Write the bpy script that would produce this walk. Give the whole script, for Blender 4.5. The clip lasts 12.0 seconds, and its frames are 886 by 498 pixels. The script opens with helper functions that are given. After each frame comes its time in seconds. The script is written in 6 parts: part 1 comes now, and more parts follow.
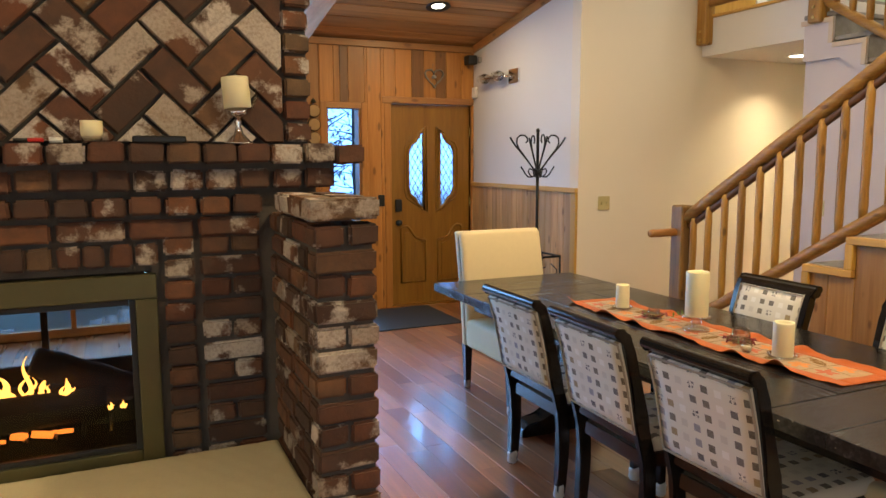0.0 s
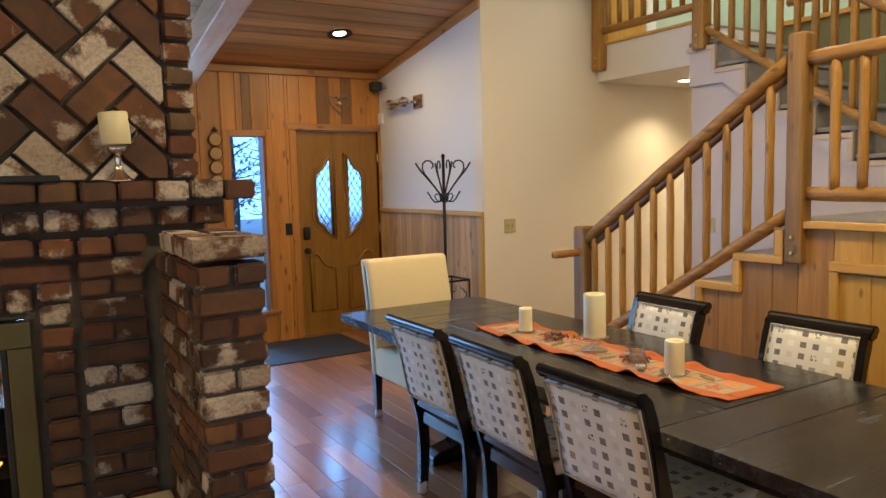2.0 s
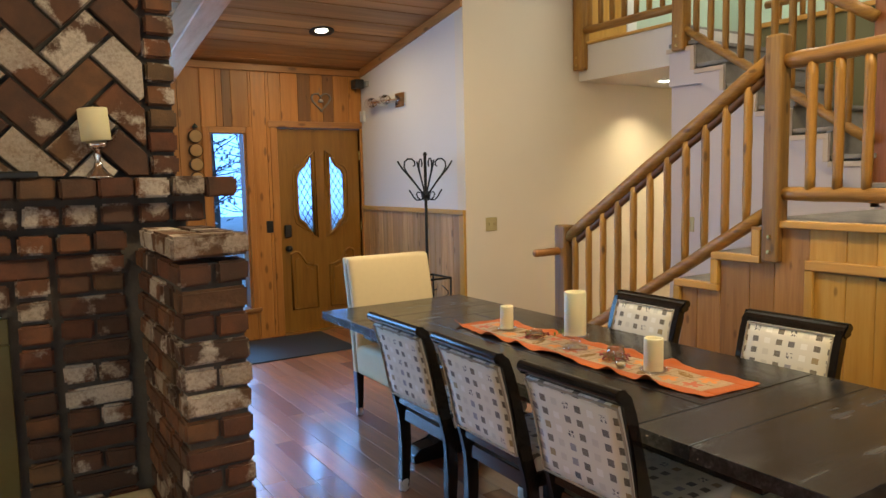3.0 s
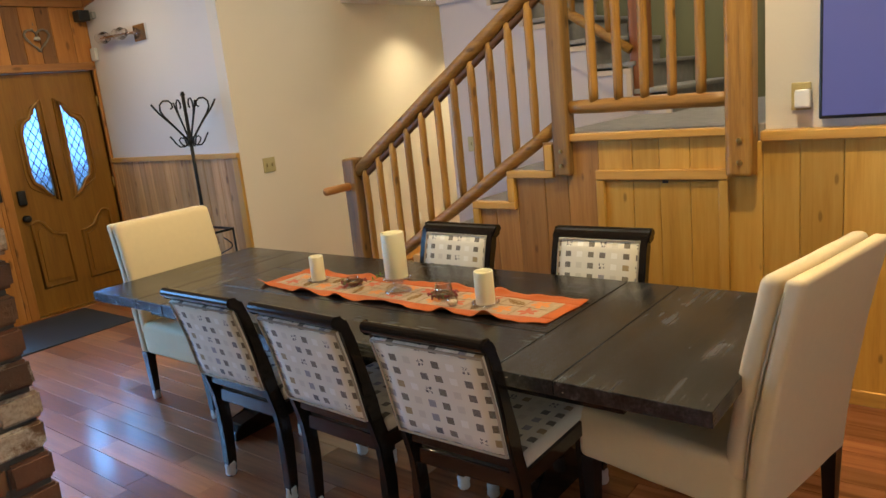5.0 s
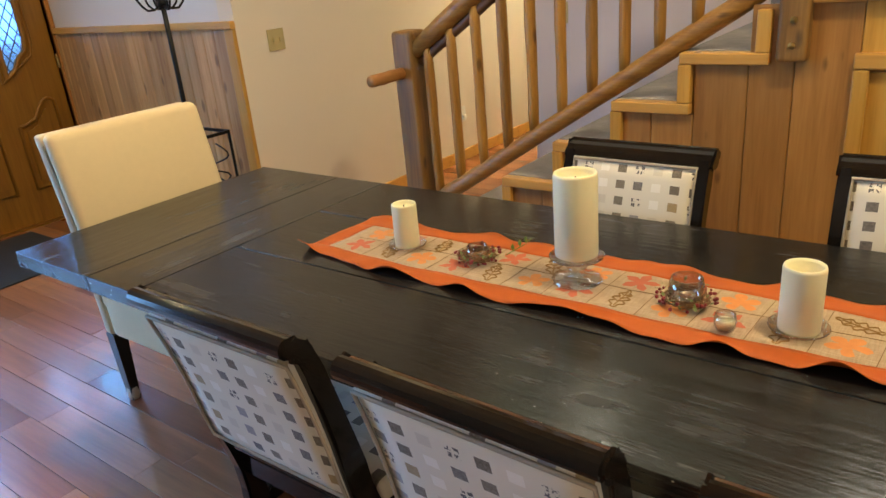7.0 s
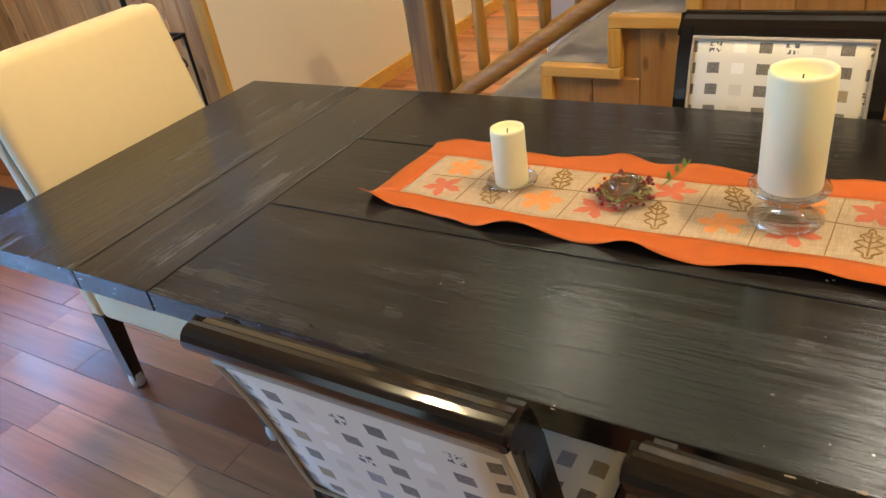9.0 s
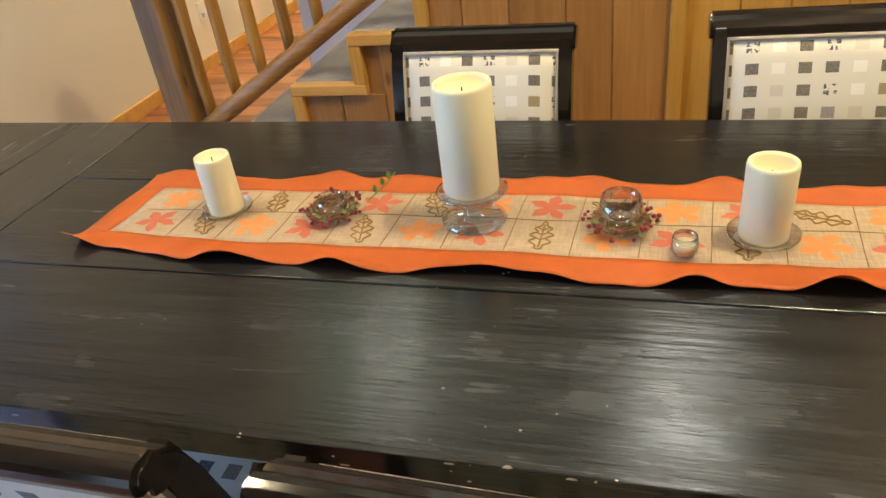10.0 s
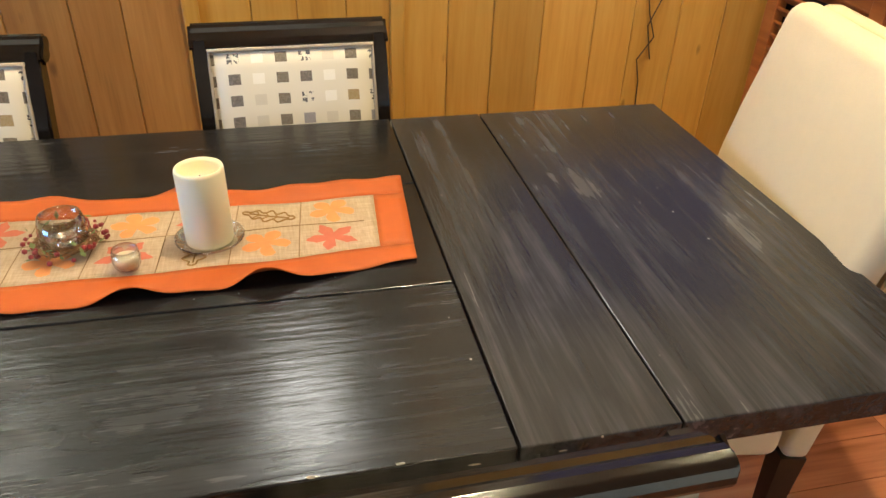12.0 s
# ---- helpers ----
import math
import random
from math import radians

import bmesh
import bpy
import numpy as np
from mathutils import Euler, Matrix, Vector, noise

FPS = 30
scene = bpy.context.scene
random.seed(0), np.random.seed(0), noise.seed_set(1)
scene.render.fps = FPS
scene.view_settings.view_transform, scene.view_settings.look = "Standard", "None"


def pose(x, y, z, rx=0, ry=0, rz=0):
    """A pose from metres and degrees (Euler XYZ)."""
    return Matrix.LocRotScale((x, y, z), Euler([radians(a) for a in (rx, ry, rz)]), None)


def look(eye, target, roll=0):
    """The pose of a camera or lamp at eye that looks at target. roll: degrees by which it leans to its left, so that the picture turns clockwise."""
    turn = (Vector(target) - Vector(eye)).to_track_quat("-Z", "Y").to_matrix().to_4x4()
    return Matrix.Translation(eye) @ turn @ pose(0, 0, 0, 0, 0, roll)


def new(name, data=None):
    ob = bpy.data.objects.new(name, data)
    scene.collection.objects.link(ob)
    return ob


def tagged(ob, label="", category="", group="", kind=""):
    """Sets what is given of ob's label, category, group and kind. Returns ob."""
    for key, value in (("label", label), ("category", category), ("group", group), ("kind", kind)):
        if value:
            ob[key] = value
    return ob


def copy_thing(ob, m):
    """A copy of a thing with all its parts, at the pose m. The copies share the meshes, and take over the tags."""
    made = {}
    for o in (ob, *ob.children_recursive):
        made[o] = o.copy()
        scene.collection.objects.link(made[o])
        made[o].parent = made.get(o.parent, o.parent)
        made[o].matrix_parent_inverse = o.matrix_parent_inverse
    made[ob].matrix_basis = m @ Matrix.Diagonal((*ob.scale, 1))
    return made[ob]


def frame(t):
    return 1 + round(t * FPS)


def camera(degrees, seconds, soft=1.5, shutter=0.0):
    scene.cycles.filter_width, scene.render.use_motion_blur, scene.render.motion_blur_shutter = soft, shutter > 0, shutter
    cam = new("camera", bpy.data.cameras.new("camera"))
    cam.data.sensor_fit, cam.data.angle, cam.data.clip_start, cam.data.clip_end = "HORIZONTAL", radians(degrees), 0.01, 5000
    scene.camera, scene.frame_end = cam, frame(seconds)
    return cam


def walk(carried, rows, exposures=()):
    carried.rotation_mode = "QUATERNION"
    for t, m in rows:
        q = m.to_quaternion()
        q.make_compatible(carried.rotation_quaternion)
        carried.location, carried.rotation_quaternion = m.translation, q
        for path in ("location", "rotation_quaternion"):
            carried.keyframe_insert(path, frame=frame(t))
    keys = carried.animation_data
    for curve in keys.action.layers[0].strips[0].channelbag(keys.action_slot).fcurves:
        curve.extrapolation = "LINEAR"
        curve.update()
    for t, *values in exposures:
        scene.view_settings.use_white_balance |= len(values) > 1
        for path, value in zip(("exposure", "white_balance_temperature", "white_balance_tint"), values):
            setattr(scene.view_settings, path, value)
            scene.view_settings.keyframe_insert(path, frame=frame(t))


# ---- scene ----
cam = camera(63.1, 12.0)
PATH = [
    (0, (2.229, 2.934, 1.5), (3.048, 4.741, 1.253), -0.2),
    (0.5, (2.271, 2.923, 1.531), (3.117, 4.724, 1.324), -1.4),
    (1, (2.309, 2.921, 1.529), (3.221, 4.69, 1.331), -1.7),
    (1.5, (2.326, 2.911, 1.537), (3.305, 4.644, 1.341), -1.6),
    (2, (2.315, 2.912, 1.534), (3.335, 4.621, 1.343), -1.5),
    (2.5, (2.31, 2.913, 1.537), (3.344, 4.614, 1.344), -1.4),
    (3, (2.307, 2.904, 1.534), (3.371, 4.586, 1.337), -1.2),
    (3.5, (2.286, 2.894, 1.514), (3.521, 4.452, 1.298), -1.0),
    (3.7, (2.247, 2.89, 1.516), (3.597, 4.347, 1.286), -1.7),
    (5.3, (2.407, 3.41, 1.593), (3.919, 4.642, 1.151), -5.9),
    (5.5, (2.545, 3.535, 1.575), (4.027, 4.796, 1.116), -6.7),
    (6, (2.822, 3.894, 1.544), (4.273, 5.163, 1.012), -5.8),
    (6.5, (2.993, 4.274, 1.505), (4.432, 5.519, 0.891), -5.1),
    (8.3, (3.411, 5.206, 1.413), (4.875, 6.081, 0.37), -6.3),
    (8.5, (3.395, 5.231, 1.417), (4.817, 6.157, 0.359), -7.5),
    (9, (3.383, 5.234, 1.424), (4.782, 6.202, 0.372), -9.5),
    (9.5, (3.417, 5.15, 1.433), (4.908, 5.946, 0.364), -9.2),
    (10, (3.452, 5.037, 1.416), (5.049, 5.569, 0.337), -7.6),
    (10.5, (3.465, 4.925, 1.404), (5.107, 5.216, 0.3), -4.9),
    (11, (3.458, 4.838, 1.395), (5.115, 4.907, 0.277), -1.6),
    (11.5, (3.456, 4.774, 1.395), (5.113, 4.609, 0.288), 0.6),
    (12, (3.451, 4.708, 1.394), (5.086, 4.318, 0.31), 1.9),
]
walk(cam, [(t, look(eye, target, roll)) for t, eye, target, roll in PATH], [(0.0, -0.27, 7300, 5), (2.0, -0.39, 7000, 3), (5.5, -0.48, 6850, 1), (6.5, -0.46, 7000, 2), (8.3, -0.10, 7150, 4), (9.5, -0.07, 6900, 2), (10.5, 0.02, 6050, -2), (12.0, 0.03, 6350, 3)])

# ---- world and lamps ----
world = bpy.data.worlds.new("sky")
scene.world = world
world.use_nodes = True
_nt = world.node_tree
_sky = _nt.nodes.new("ShaderNodeTexSky")
_sky.sky_type = "NISHITA"
_sky.sun_disc = False
_sky.sun_elevation, _sky.sun_rotation = radians(18), radians(200)
_sky.ozone_density, _sky.dust_density, _sky.air_density = 6.0, 0.3, 1.4
_nt.links.new(_sky.outputs[0], _nt.nodes["Background"].inputs[0])
_nt.nodes["Background"].inputs[1].default_value = 0.14


def lamp(name, kind, place, target, power, colour, size=0.1, spread=None):
    data = bpy.data.lights.new(name, kind)
    data.energy, data.color = power, colour
    if kind == "AREA":
        data.shape, data.size = "DISK", size
        if spread:
            data.spread = radians(spread)
    elif kind == "SPOT":
        data.shadow_soft_size, data.spot_size, data.spot_blend = size, radians(spread), 0.8
    else:
        data.shadow_soft_size = size
    ob = new(name, data)
    ob.matrix_basis = look(place, target)
    return ob


def window_light(name, place, target, sx, sy, power, colour):
    data = bpy.data.lights.new(name, "AREA")
    data.shape, data.size, data.size_y, data.energy, data.color = "RECTANGLE", sx, sy, power, colour
    ob = new(name, data)
    ob.matrix_basis = look(place, target)
    return ob


WARM = (1.0, 0.78, 0.48)
DAY = (0.36, 0.62, 1.0)
CEIL_Z = lambda y: 2.645 + 0.175 * (9.755 - y)
# the last downlight is assumed, added unseen to brighten the television wall
DOWNLIGHTS = ((4.85, 8.80, 13), (4.60, 4.08, 98), (4.3, 6.7, 46), (1.75, 4.35, 9), (0.6, 4.2, 36), (4.75, 2.6, 30))
for _x, _y, _p in DOWNLIGHTS:
    lamp("downlight_lamp", "AREA", (_x, _y, CEIL_Z(_y) - 0.03), (_x, _y + 0.001, 0), _p, WARM, 0.10)
HALL_LIGHTS = ((7.62, 7.44, 10.5), (8.75, 7.40, 22))
for _x, _y, _p in HALL_LIGHTS:
    lamp("hall_lamp", "AREA", (_x, _y, 2.355), (_x, _y + 0.001, 0), _p, (1.0, 0.82, 0.55), 0.14, 112)
# unseen fill added upstairs to brighten the upper landing walls, no fixture
lamp("upper_lamp", "POINT", (8.1, 7.2, 4.4), (8.1, 7.2, 0), 95, (1.0, 0.93, 0.84), 0.25)
lamp("stair_lamp", "POINT", (7.0, 4.75, 3.75), (7.0, 4.75, 0), 95, (1.0, 0.92, 0.86), 0.3)
window_light("rear_window_light", (2.6, -0.36, 1.75), (2.6, 5, 1.0), 2.6, 1.5, 16, DAY)
# two fill lights on the unseen west side, added to brighten chairs and entry
window_light("west_window_light", (-1.14, 1.7, 1.2), (3.9, 5.2, 0.7), 3.0, 1.8, 17, (1.0, 0.95, 0.90))
window_light("west_entry_light", (-1.14, 8.1, 1.4), (3.9, 6.0, 0.6), 2.2, 1.5, 18, (0.60, 0.76, 1.0))
# blue lamp added outdoors above the window's view, for sky glare on the floor
window_light("porch_daylight", (5.9, 15.6, 5.0), (4.2, 8.0, 0.6), 4.4, 3.6, 950, (0.15, 0.44, 1.0))
window_light("side_window_light", (2.50, 9.72, 1.35), (2.7, 6.0, 0.45), 2.5, 2.1, 165, (0.22, 0.50, 1.0))

# ---- small builders ----


def mesh_of(name, bm, *mats, smooth=False):
    bmesh.ops.recalc_face_normals(bm, faces=bm.faces)
    me = bpy.data.meshes.new(name)
    bm.to_mesh(me)
    bm.free()
    for m in mats:
        me.materials.append(m)
    if smooth:
        me.shade_smooth()
    return me


def part(name, bm, material, parent=None, label="", smooth=False):
    ob = new(name, mesh_of(name, bm, material, smooth=smooth))
    ob.parent = parent
    if label:
        ob["label"] = label
    return ob


def thing(name, label, category, group="", kind="", at=None):
    ob = new(name)
    ob.empty_display_size = 0.05
    if at is not None:
        ob.matrix_basis = at
    return tagged(ob, label, category, group, kind)


def solid(name, bm, material, label, category, kind="", group="", smooth=False):
    return tagged(part(name, bm, material, None, "", smooth), label, category, group, kind)


def box(x0, x1, y0, y1, z0, z1, bevel=0.0, seg=2, bm=None):
    own = bmesh.new()
    bmesh.ops.create_cube(own, size=1)
    for v in own.verts:
        v.co = Vector(((x0 + x1) / 2 + v.co.x * (x1 - x0), (y0 + y1) / 2 + v.co.y * (y1 - y0), (z0 + z1) / 2 + v.co.z * (z1 - z0)))
    if bevel:
        bmesh.ops.bevel(own, geom=own.edges[:], offset=bevel, segments=seg, affect="EDGES", profile=0.5)
    return join(bm, own)


def join(bm, own):
    if bm is None:
        return own
    me = bpy.data.meshes.new("tmp")
    own.to_mesh(me)
    own.free()
    bm.from_mesh(me)
    bpy.data.meshes.remove(me)
    return bm


def lathe(profile, n=32, centre=(0, 0, 0), bm=None):
    bm = bm or bmesh.new()
    rings = []
    for r, z in profile:
        if r < 1e-5:
            rings.append([bm.verts.new((centre[0], centre[1], centre[2] + z))])
        else:
            rings.append([bm.verts.new((centre[0] + r * math.cos(2 * math.pi * i / n), centre[1] + r * math.sin(2 * math.pi * i / n), centre[2] + z)) for i in range(n)])
    for a, b in zip(rings, rings[1:]):
        for i in range(n):
            k = (i + 1) % n
            if len(a) == 1 and len(b) > 1:
                bm.faces.new((a[0], b[i], b[k]))
            elif len(b) == 1 and len(a) > 1:
                bm.faces.new((a[i], a[k], b[0]))
            elif len(a) > 1:
                bm.faces.new((a[i], a[k], b[k], b[i]))
    return bm


def tube(points, radii, n=10, bm=None, square=False, closed=True):
    """A round or square bar along points."""
    bm = bm or bmesh.new()
    pts = [Vector(p) for p in points]
    if not isinstance(radii, (list, tuple)):
        radii = [radii] * len(pts)
    up, rings = None, []
    for i, p in enumerate(pts):
        d = (pts[min(i + 1, len(pts) - 1)] - pts[max(i - 1, 0)]).normalized()
        if up is None:
            up = Vector((0, 0, 1)) if abs(d.z) < 0.9 else Vector((1, 0, 0))
        side = d.cross(up).normalized()
        up = side.cross(d).normalized()
        m = 4 if square else n
        off = math.pi / 4 if square else 0
        k = math.sqrt(2) if square else 1
        rings.append([bm.verts.new(p + (side * math.cos(off + 2 * math.pi * j / m) + up * math.sin(off + 2 * math.pi * j / m)) * radii[i] * k) for j in range(m)])
    for a, b in zip(rings, rings[1:]):
        for j in range(len(a)):
            k = (j + 1) % len(a)
            bm.faces.new((a[j], a[k], b[k], b[j]))
    if closed:
        bm.faces.new(rings[0][::-1])
        bm.faces.new(rings[-1])
    return bm


def prism(outline, axis, a, b, bm=None):
    """A closed outline (2D) drawn out along an axis from a to b. axis x: outline is (y, z); y: (x, z); z: (x, y)."""
    bm = bm or bmesh.new()

    def put(p, h):
        return {"x": (h, p[0], p[1]), "y": (p[0], h, p[1]), "z": (p[0], p[1], h)}[axis]
    lo = [bm.verts.new(put(p, a)) for p in outline]
    hi = [bm.verts.new(put(p, b)) for p in outline]
    bm.faces.new(lo)
    bm.faces.new(hi[::-1])
    for i in range(len(lo)):
        k = (i + 1) % len(lo)
        bm.faces.new((lo[i], lo[k], hi[k], hi[i]))
    return bm


def log(p, q, r, seed, n=12, steps=9, flat_ends=True, taper=0.9):
    """A peeled, slightly uneven log from p to q."""
    rnd = random.Random(seed)
    p, q = Vector(p), Vector(q)
    pts, rad = [], []
    side = (q - p).cross(Vector((0.3, 0.5, 0.2))).normalized()
    for i in range(steps + 1):
        f = i / steps
        w = rnd.uniform(-1, 1) * r * (0.05 if 0 < i < steps else 0)
        pts.append(p.lerp(q, f) + side * w)
        k = rnd.uniform(0.95, 1.05)
        if i in (0, steps):
            k *= taper
        rad.append(r * k)
    return tube(pts, rad, n)


# ---- materials ----


class Nodes:
    def __init__(self, name):
        self.mat = bpy.data.materials.new(name)
        self.mat.use_nodes = True
        self.t = self.mat.node_tree
        self.b = self.t.nodes["Principled BSDF"]

    def n(self, kind, **kw):
        node = self.t.nodes.new("ShaderNode" + kind)
        for k, v in kw.items():
            if k in ("operation", "blend_type", "data_type", "noise_dimensions", "feature", "wave_type", "bands_direction", "distance", "clamp"):
                if k == "operation":
                    node.operation = v
                elif k == "blend_type":
                    node.blend_type = v
                elif k == "data_type":
                    node.data_type = v
                elif k == "feature":
                    node.feature = v
                elif k == "bands_direction":
                    node.bands_direction = v
                elif k == "noise_dimensions":
                    node.noise_dimensions = v
        return node

    def link(self, a, b):
        self.t.links.new(a, b)

    def val(self, sock, v):
        if hasattr(v, "is_output"):
            self.link(v, sock)
        else:
            sock.default_value = v

    def math(self, op, a, b=0.0, c=0.0):
        m = self.n("Math", operation=op)
        for s, v in zip(m.inputs, (a, b, c)):
            self.val(s, v)
        return m.outputs[0]

    def mix(self, f, a, b, mode="MIX"):
        m = self.n("Mix", data_type="RGBA", blend_type=mode)
        self.val(m.inputs[0], f)
        for s, v in ((m.inputs[6], a), (m.inputs[7], b)):
            self.val(s, (*v, 1) if isinstance(v, tuple) and len(v) == 3 else v)
        return m.outputs[2]

    def coords(self, scale=(1, 1, 1), jitter=0.0):
        tc = self.n("TexCoord")
        mp = self.n("Mapping")
        mp.inputs["Scale"].default_value = scale
        out = tc.outputs["Object"]
        if jitter:
            oi = self.n("ObjectInfo")
            add = self.n("VectorMath", operation="MULTIPLY_ADD")
            comb = self.n("CombineXYZ")
            for k, f in enumerate((7.3, 17.9, 31.7)):
                self.link(self.math("MULTIPLY", oi.outputs["Random"], f * jitter), comb.inputs[k])
            add.inputs[1].default_value = (1, 1, 1)
            self.link(out, add.inputs[0])
            self.link(comb.outputs[0], add.inputs[2])
            out = add.outputs[0]
        self.link(out, mp.inputs["Vector"])
        return mp.outputs[0]

    def noise(self, vec, scale, detail=4, rough=0.55):
        t = self.n("TexNoise")
        self.link(vec, t.inputs["Vector"])
        t.inputs["Scale"].default_value, t.inputs["Detail"].default_value, t.inputs["Roughness"].default_value = scale, detail, rough
        return t.outputs["Fac"]

    def ramp(self, fac, *stops):
        r = self.n("ValToRGB")
        el = r.color_ramp.elements
        while len(el) < len(stops):
            el.new(0.5)
        for e, (p, c) in zip(el, stops):
            e.position, e.color = p, (*c, 1) if len(c) == 3 else c
        self.link(fac, r.inputs[0])
        return r.outputs[0]

    def step(self, fac, lo, hi):
        m = self.n("MapRange")
        m.inputs[1].default_value, m.inputs[2].default_value = lo, hi
        self.link(fac, m.inputs[0])
        return m.outputs[0]

    def bump(self, height, strength=0.3, distance=0.005):
        b = self.n("Bump")
        b.inputs["Strength"].default_value, b.inputs["Distance"].default_value = strength, distance
        self.link(height, b.inputs["Height"])
        self.link(b.outputs[0], self.b.inputs["Normal"])

    def random(self):
        return self.n("ObjectInfo").outputs["Random"]

    def done(self, colour, rough, metal=0.0, **kw):
        self.val(self.b.inputs["Base Color"], (*colour, 1) if isinstance(colour, tuple) else colour)
        self.val(self.b.inputs["Roughness"], rough)
        self.b.inputs["Metallic"].default_value = metal
        for k, v in kw.items():
            self.val(self.b.inputs[k.replace("_", " ")], v)
        return self.mat


def wood(name, dark, mid, light, axis, rough=0.4, knots=1.0, grain=1.0, vary=0.35, bump=0.15, coat=0.0):
    """Timber with grain along an axis, streaks and knots."""
    m = Nodes(name)
    sc = [18.0 * grain] * 3
    sc["xyz".index(axis)] = 1.1 * grain
    v = m.coords(tuple(sc), 1.0)
    g = m.noise(v, 1.0, 5, 0.6)
    fine = m.noise(v, 5.0, 3, 0.6)
    col = m.ramp(m.math("MULTIPLY_ADD", fine, 0.35, m.math("MULTIPLY", g, 0.75)), (0.3, dark), (0.52, mid), (0.75, light))
    tone = m.math("MULTIPLY_ADD", m.random(), vary, 1 - vary * 0.6)
    comb = m.n("CombineXYZ")
    for k in range(3):
        m.link(tone, comb.inputs[k])
    col = m.mix(1.0, col, comb.outputs[0], "MULTIPLY")
    if knots:
        ks = [11.0, 11.0, 11.0]
        ks["xyz".index(axis)] = 4.2
        vo = m.n("TexVoronoi")
        vo.inputs["Scale"].default_value = 1.0
        m.link(m.coords(tuple(ks), 1.0), vo.inputs["Vector"])
        spot = m.step(m.math("ADD", vo.outputs["Distance"], m.math("MULTIPLY", fine, 0.08)), 0.27 * knots, 0.17 * knots)
        col = m.mix(m.math("MULTIPLY", spot, 0.7), col, tuple(c * 0.45 for c in dark))
    m.bump(fine, bump, 0.003)
    r = m.math("MULTIPLY_ADD", fine, 0.2, rough - 0.1)
    return m.done(col, r, Coat_Weight=coat, Coat_Roughness=0.15)


def plaster(name, colour, rough=0.75, amount=0.05):
    m = Nodes(name)
    v = m.coords()
    big, small = m.noise(v, 1.3, 3), m.noise(v, 55, 4)
    col = m.mix(big, tuple(c * (1 - amount) for c in colour), tuple(min(1, c * (1 + amount * 0.6)) for c in colour))
    m.bump(small, 0.25, 0.003)
    return m.done(col, rough)


def plain(name, colour, rough=0.5, metal=0.0, vary=0.12, scale=30, bump=0.05, **kw):
    m = Nodes(name)
    v = m.coords((1, 1, 1), 0.5)
    a = m.noise(v, scale, 4)
    b = m.noise(v, scale / 9, 3)
    f = m.math("MULTIPLY_ADD", b, 0.6, m.math("MULTIPLY", a, 0.4))
    col = m.mix(f, tuple(c * (1 - vary) for c in colour), tuple(min(1, c * (1 + vary)) for c in colour))
    if bump:
        m.bump(a, bump, 0.002)
    return m.done(col, m.math("MULTIPLY_ADD", b, 0.12, rough - 0.06), metal, **kw)


def glow(name, colour, strength):
    m = Nodes(name)
    return m.done(colour, 0.5, Emission_Color=(*colour, 1), Emission_Strength=strength)


def glass(name, tint=(1, 1, 1), rough=0.02, ior=1.45, bumpy=0.0):
    m = Nodes(name)
    if bumpy:
        m.bump(m.noise(m.coords(), 90, 3), bumpy, 0.003)
    return m.done(tint, rough, Transmission_Weight=1.0, IOR=ior)


def brick_material(name, mortar=False, lime=0.0):
    """Reclaimed brick: red, brown and sooty bodies, some with old lime left on the face."""
    m = Nodes(name)
    v = m.coords((1, 1, 1), 1.0)
    if mortar:
        a, b = m.noise(v, 60, 5), m.noise(v, 5, 3)
        m.bump(a, 0.6, 0.006)
        return m.done(m.mix(b, (0.060, 0.053, 0.047), (0.125, 0.112, 0.100)), 0.95)
    r = m.random()
    r2 = m.math("FRACT", m.math("MULTIPLY", r, 13.7))
    r3 = m.math("FRACT", m.math("MULTIPLY", r, 41.3))
    base = m.ramp(r, (0.0, (0.062, 0.034, 0.024)), (0.25, (0.155, 0.056, 0.030)), (0.5, (0.095, 0.050, 0.034)), (0.75, (0.205, 0.078, 0.036)), (1.0, (0.150, 0.092, 0.050)))
    soot = m.noise(v, 11, 5)
    base = m.mix(m.step(soot, 0.35, 0.62), base, m.mix(0.6, base, (0.05, 0.032, 0.026)))
    grit = m.noise(v, 85, 5, 0.65)
    # lime sits in one or two blotches a brick, ragged at the rim and worn thin inside
    blot = m.math("MULTIPLY_ADD", m.noise(v, 7.5, 2), 0.85, m.math("MULTIPLY", grit, 0.16))
    cover = m.math("ADD", blot, m.math("MULTIPLY_ADD", r2, 0.34, lime - 0.34))
    mask = m.step(cover, 0.46, 0.53)
    thin = m.step(m.math("MULTIPLY_ADD", grit, 0.7, m.math("MULTIPLY", soot, 0.4)), 0.36, 0.62)
    chalk = m.mix(r3, (0.56, 0.51, 0.46), (0.36, 0.30, 0.25))
    col = m.mix(m.math("MULTIPLY", mask, m.math("MULTIPLY_ADD", thin, 0.6, 0.35)), base, chalk)
    m.bump(m.math("ADD", m.math("MULTIPLY_ADD", grit, 0.5, soot), m.math("MULTIPLY", mask, 0.3)), 0.7, 0.006)
    return m.done(col, 0.88)


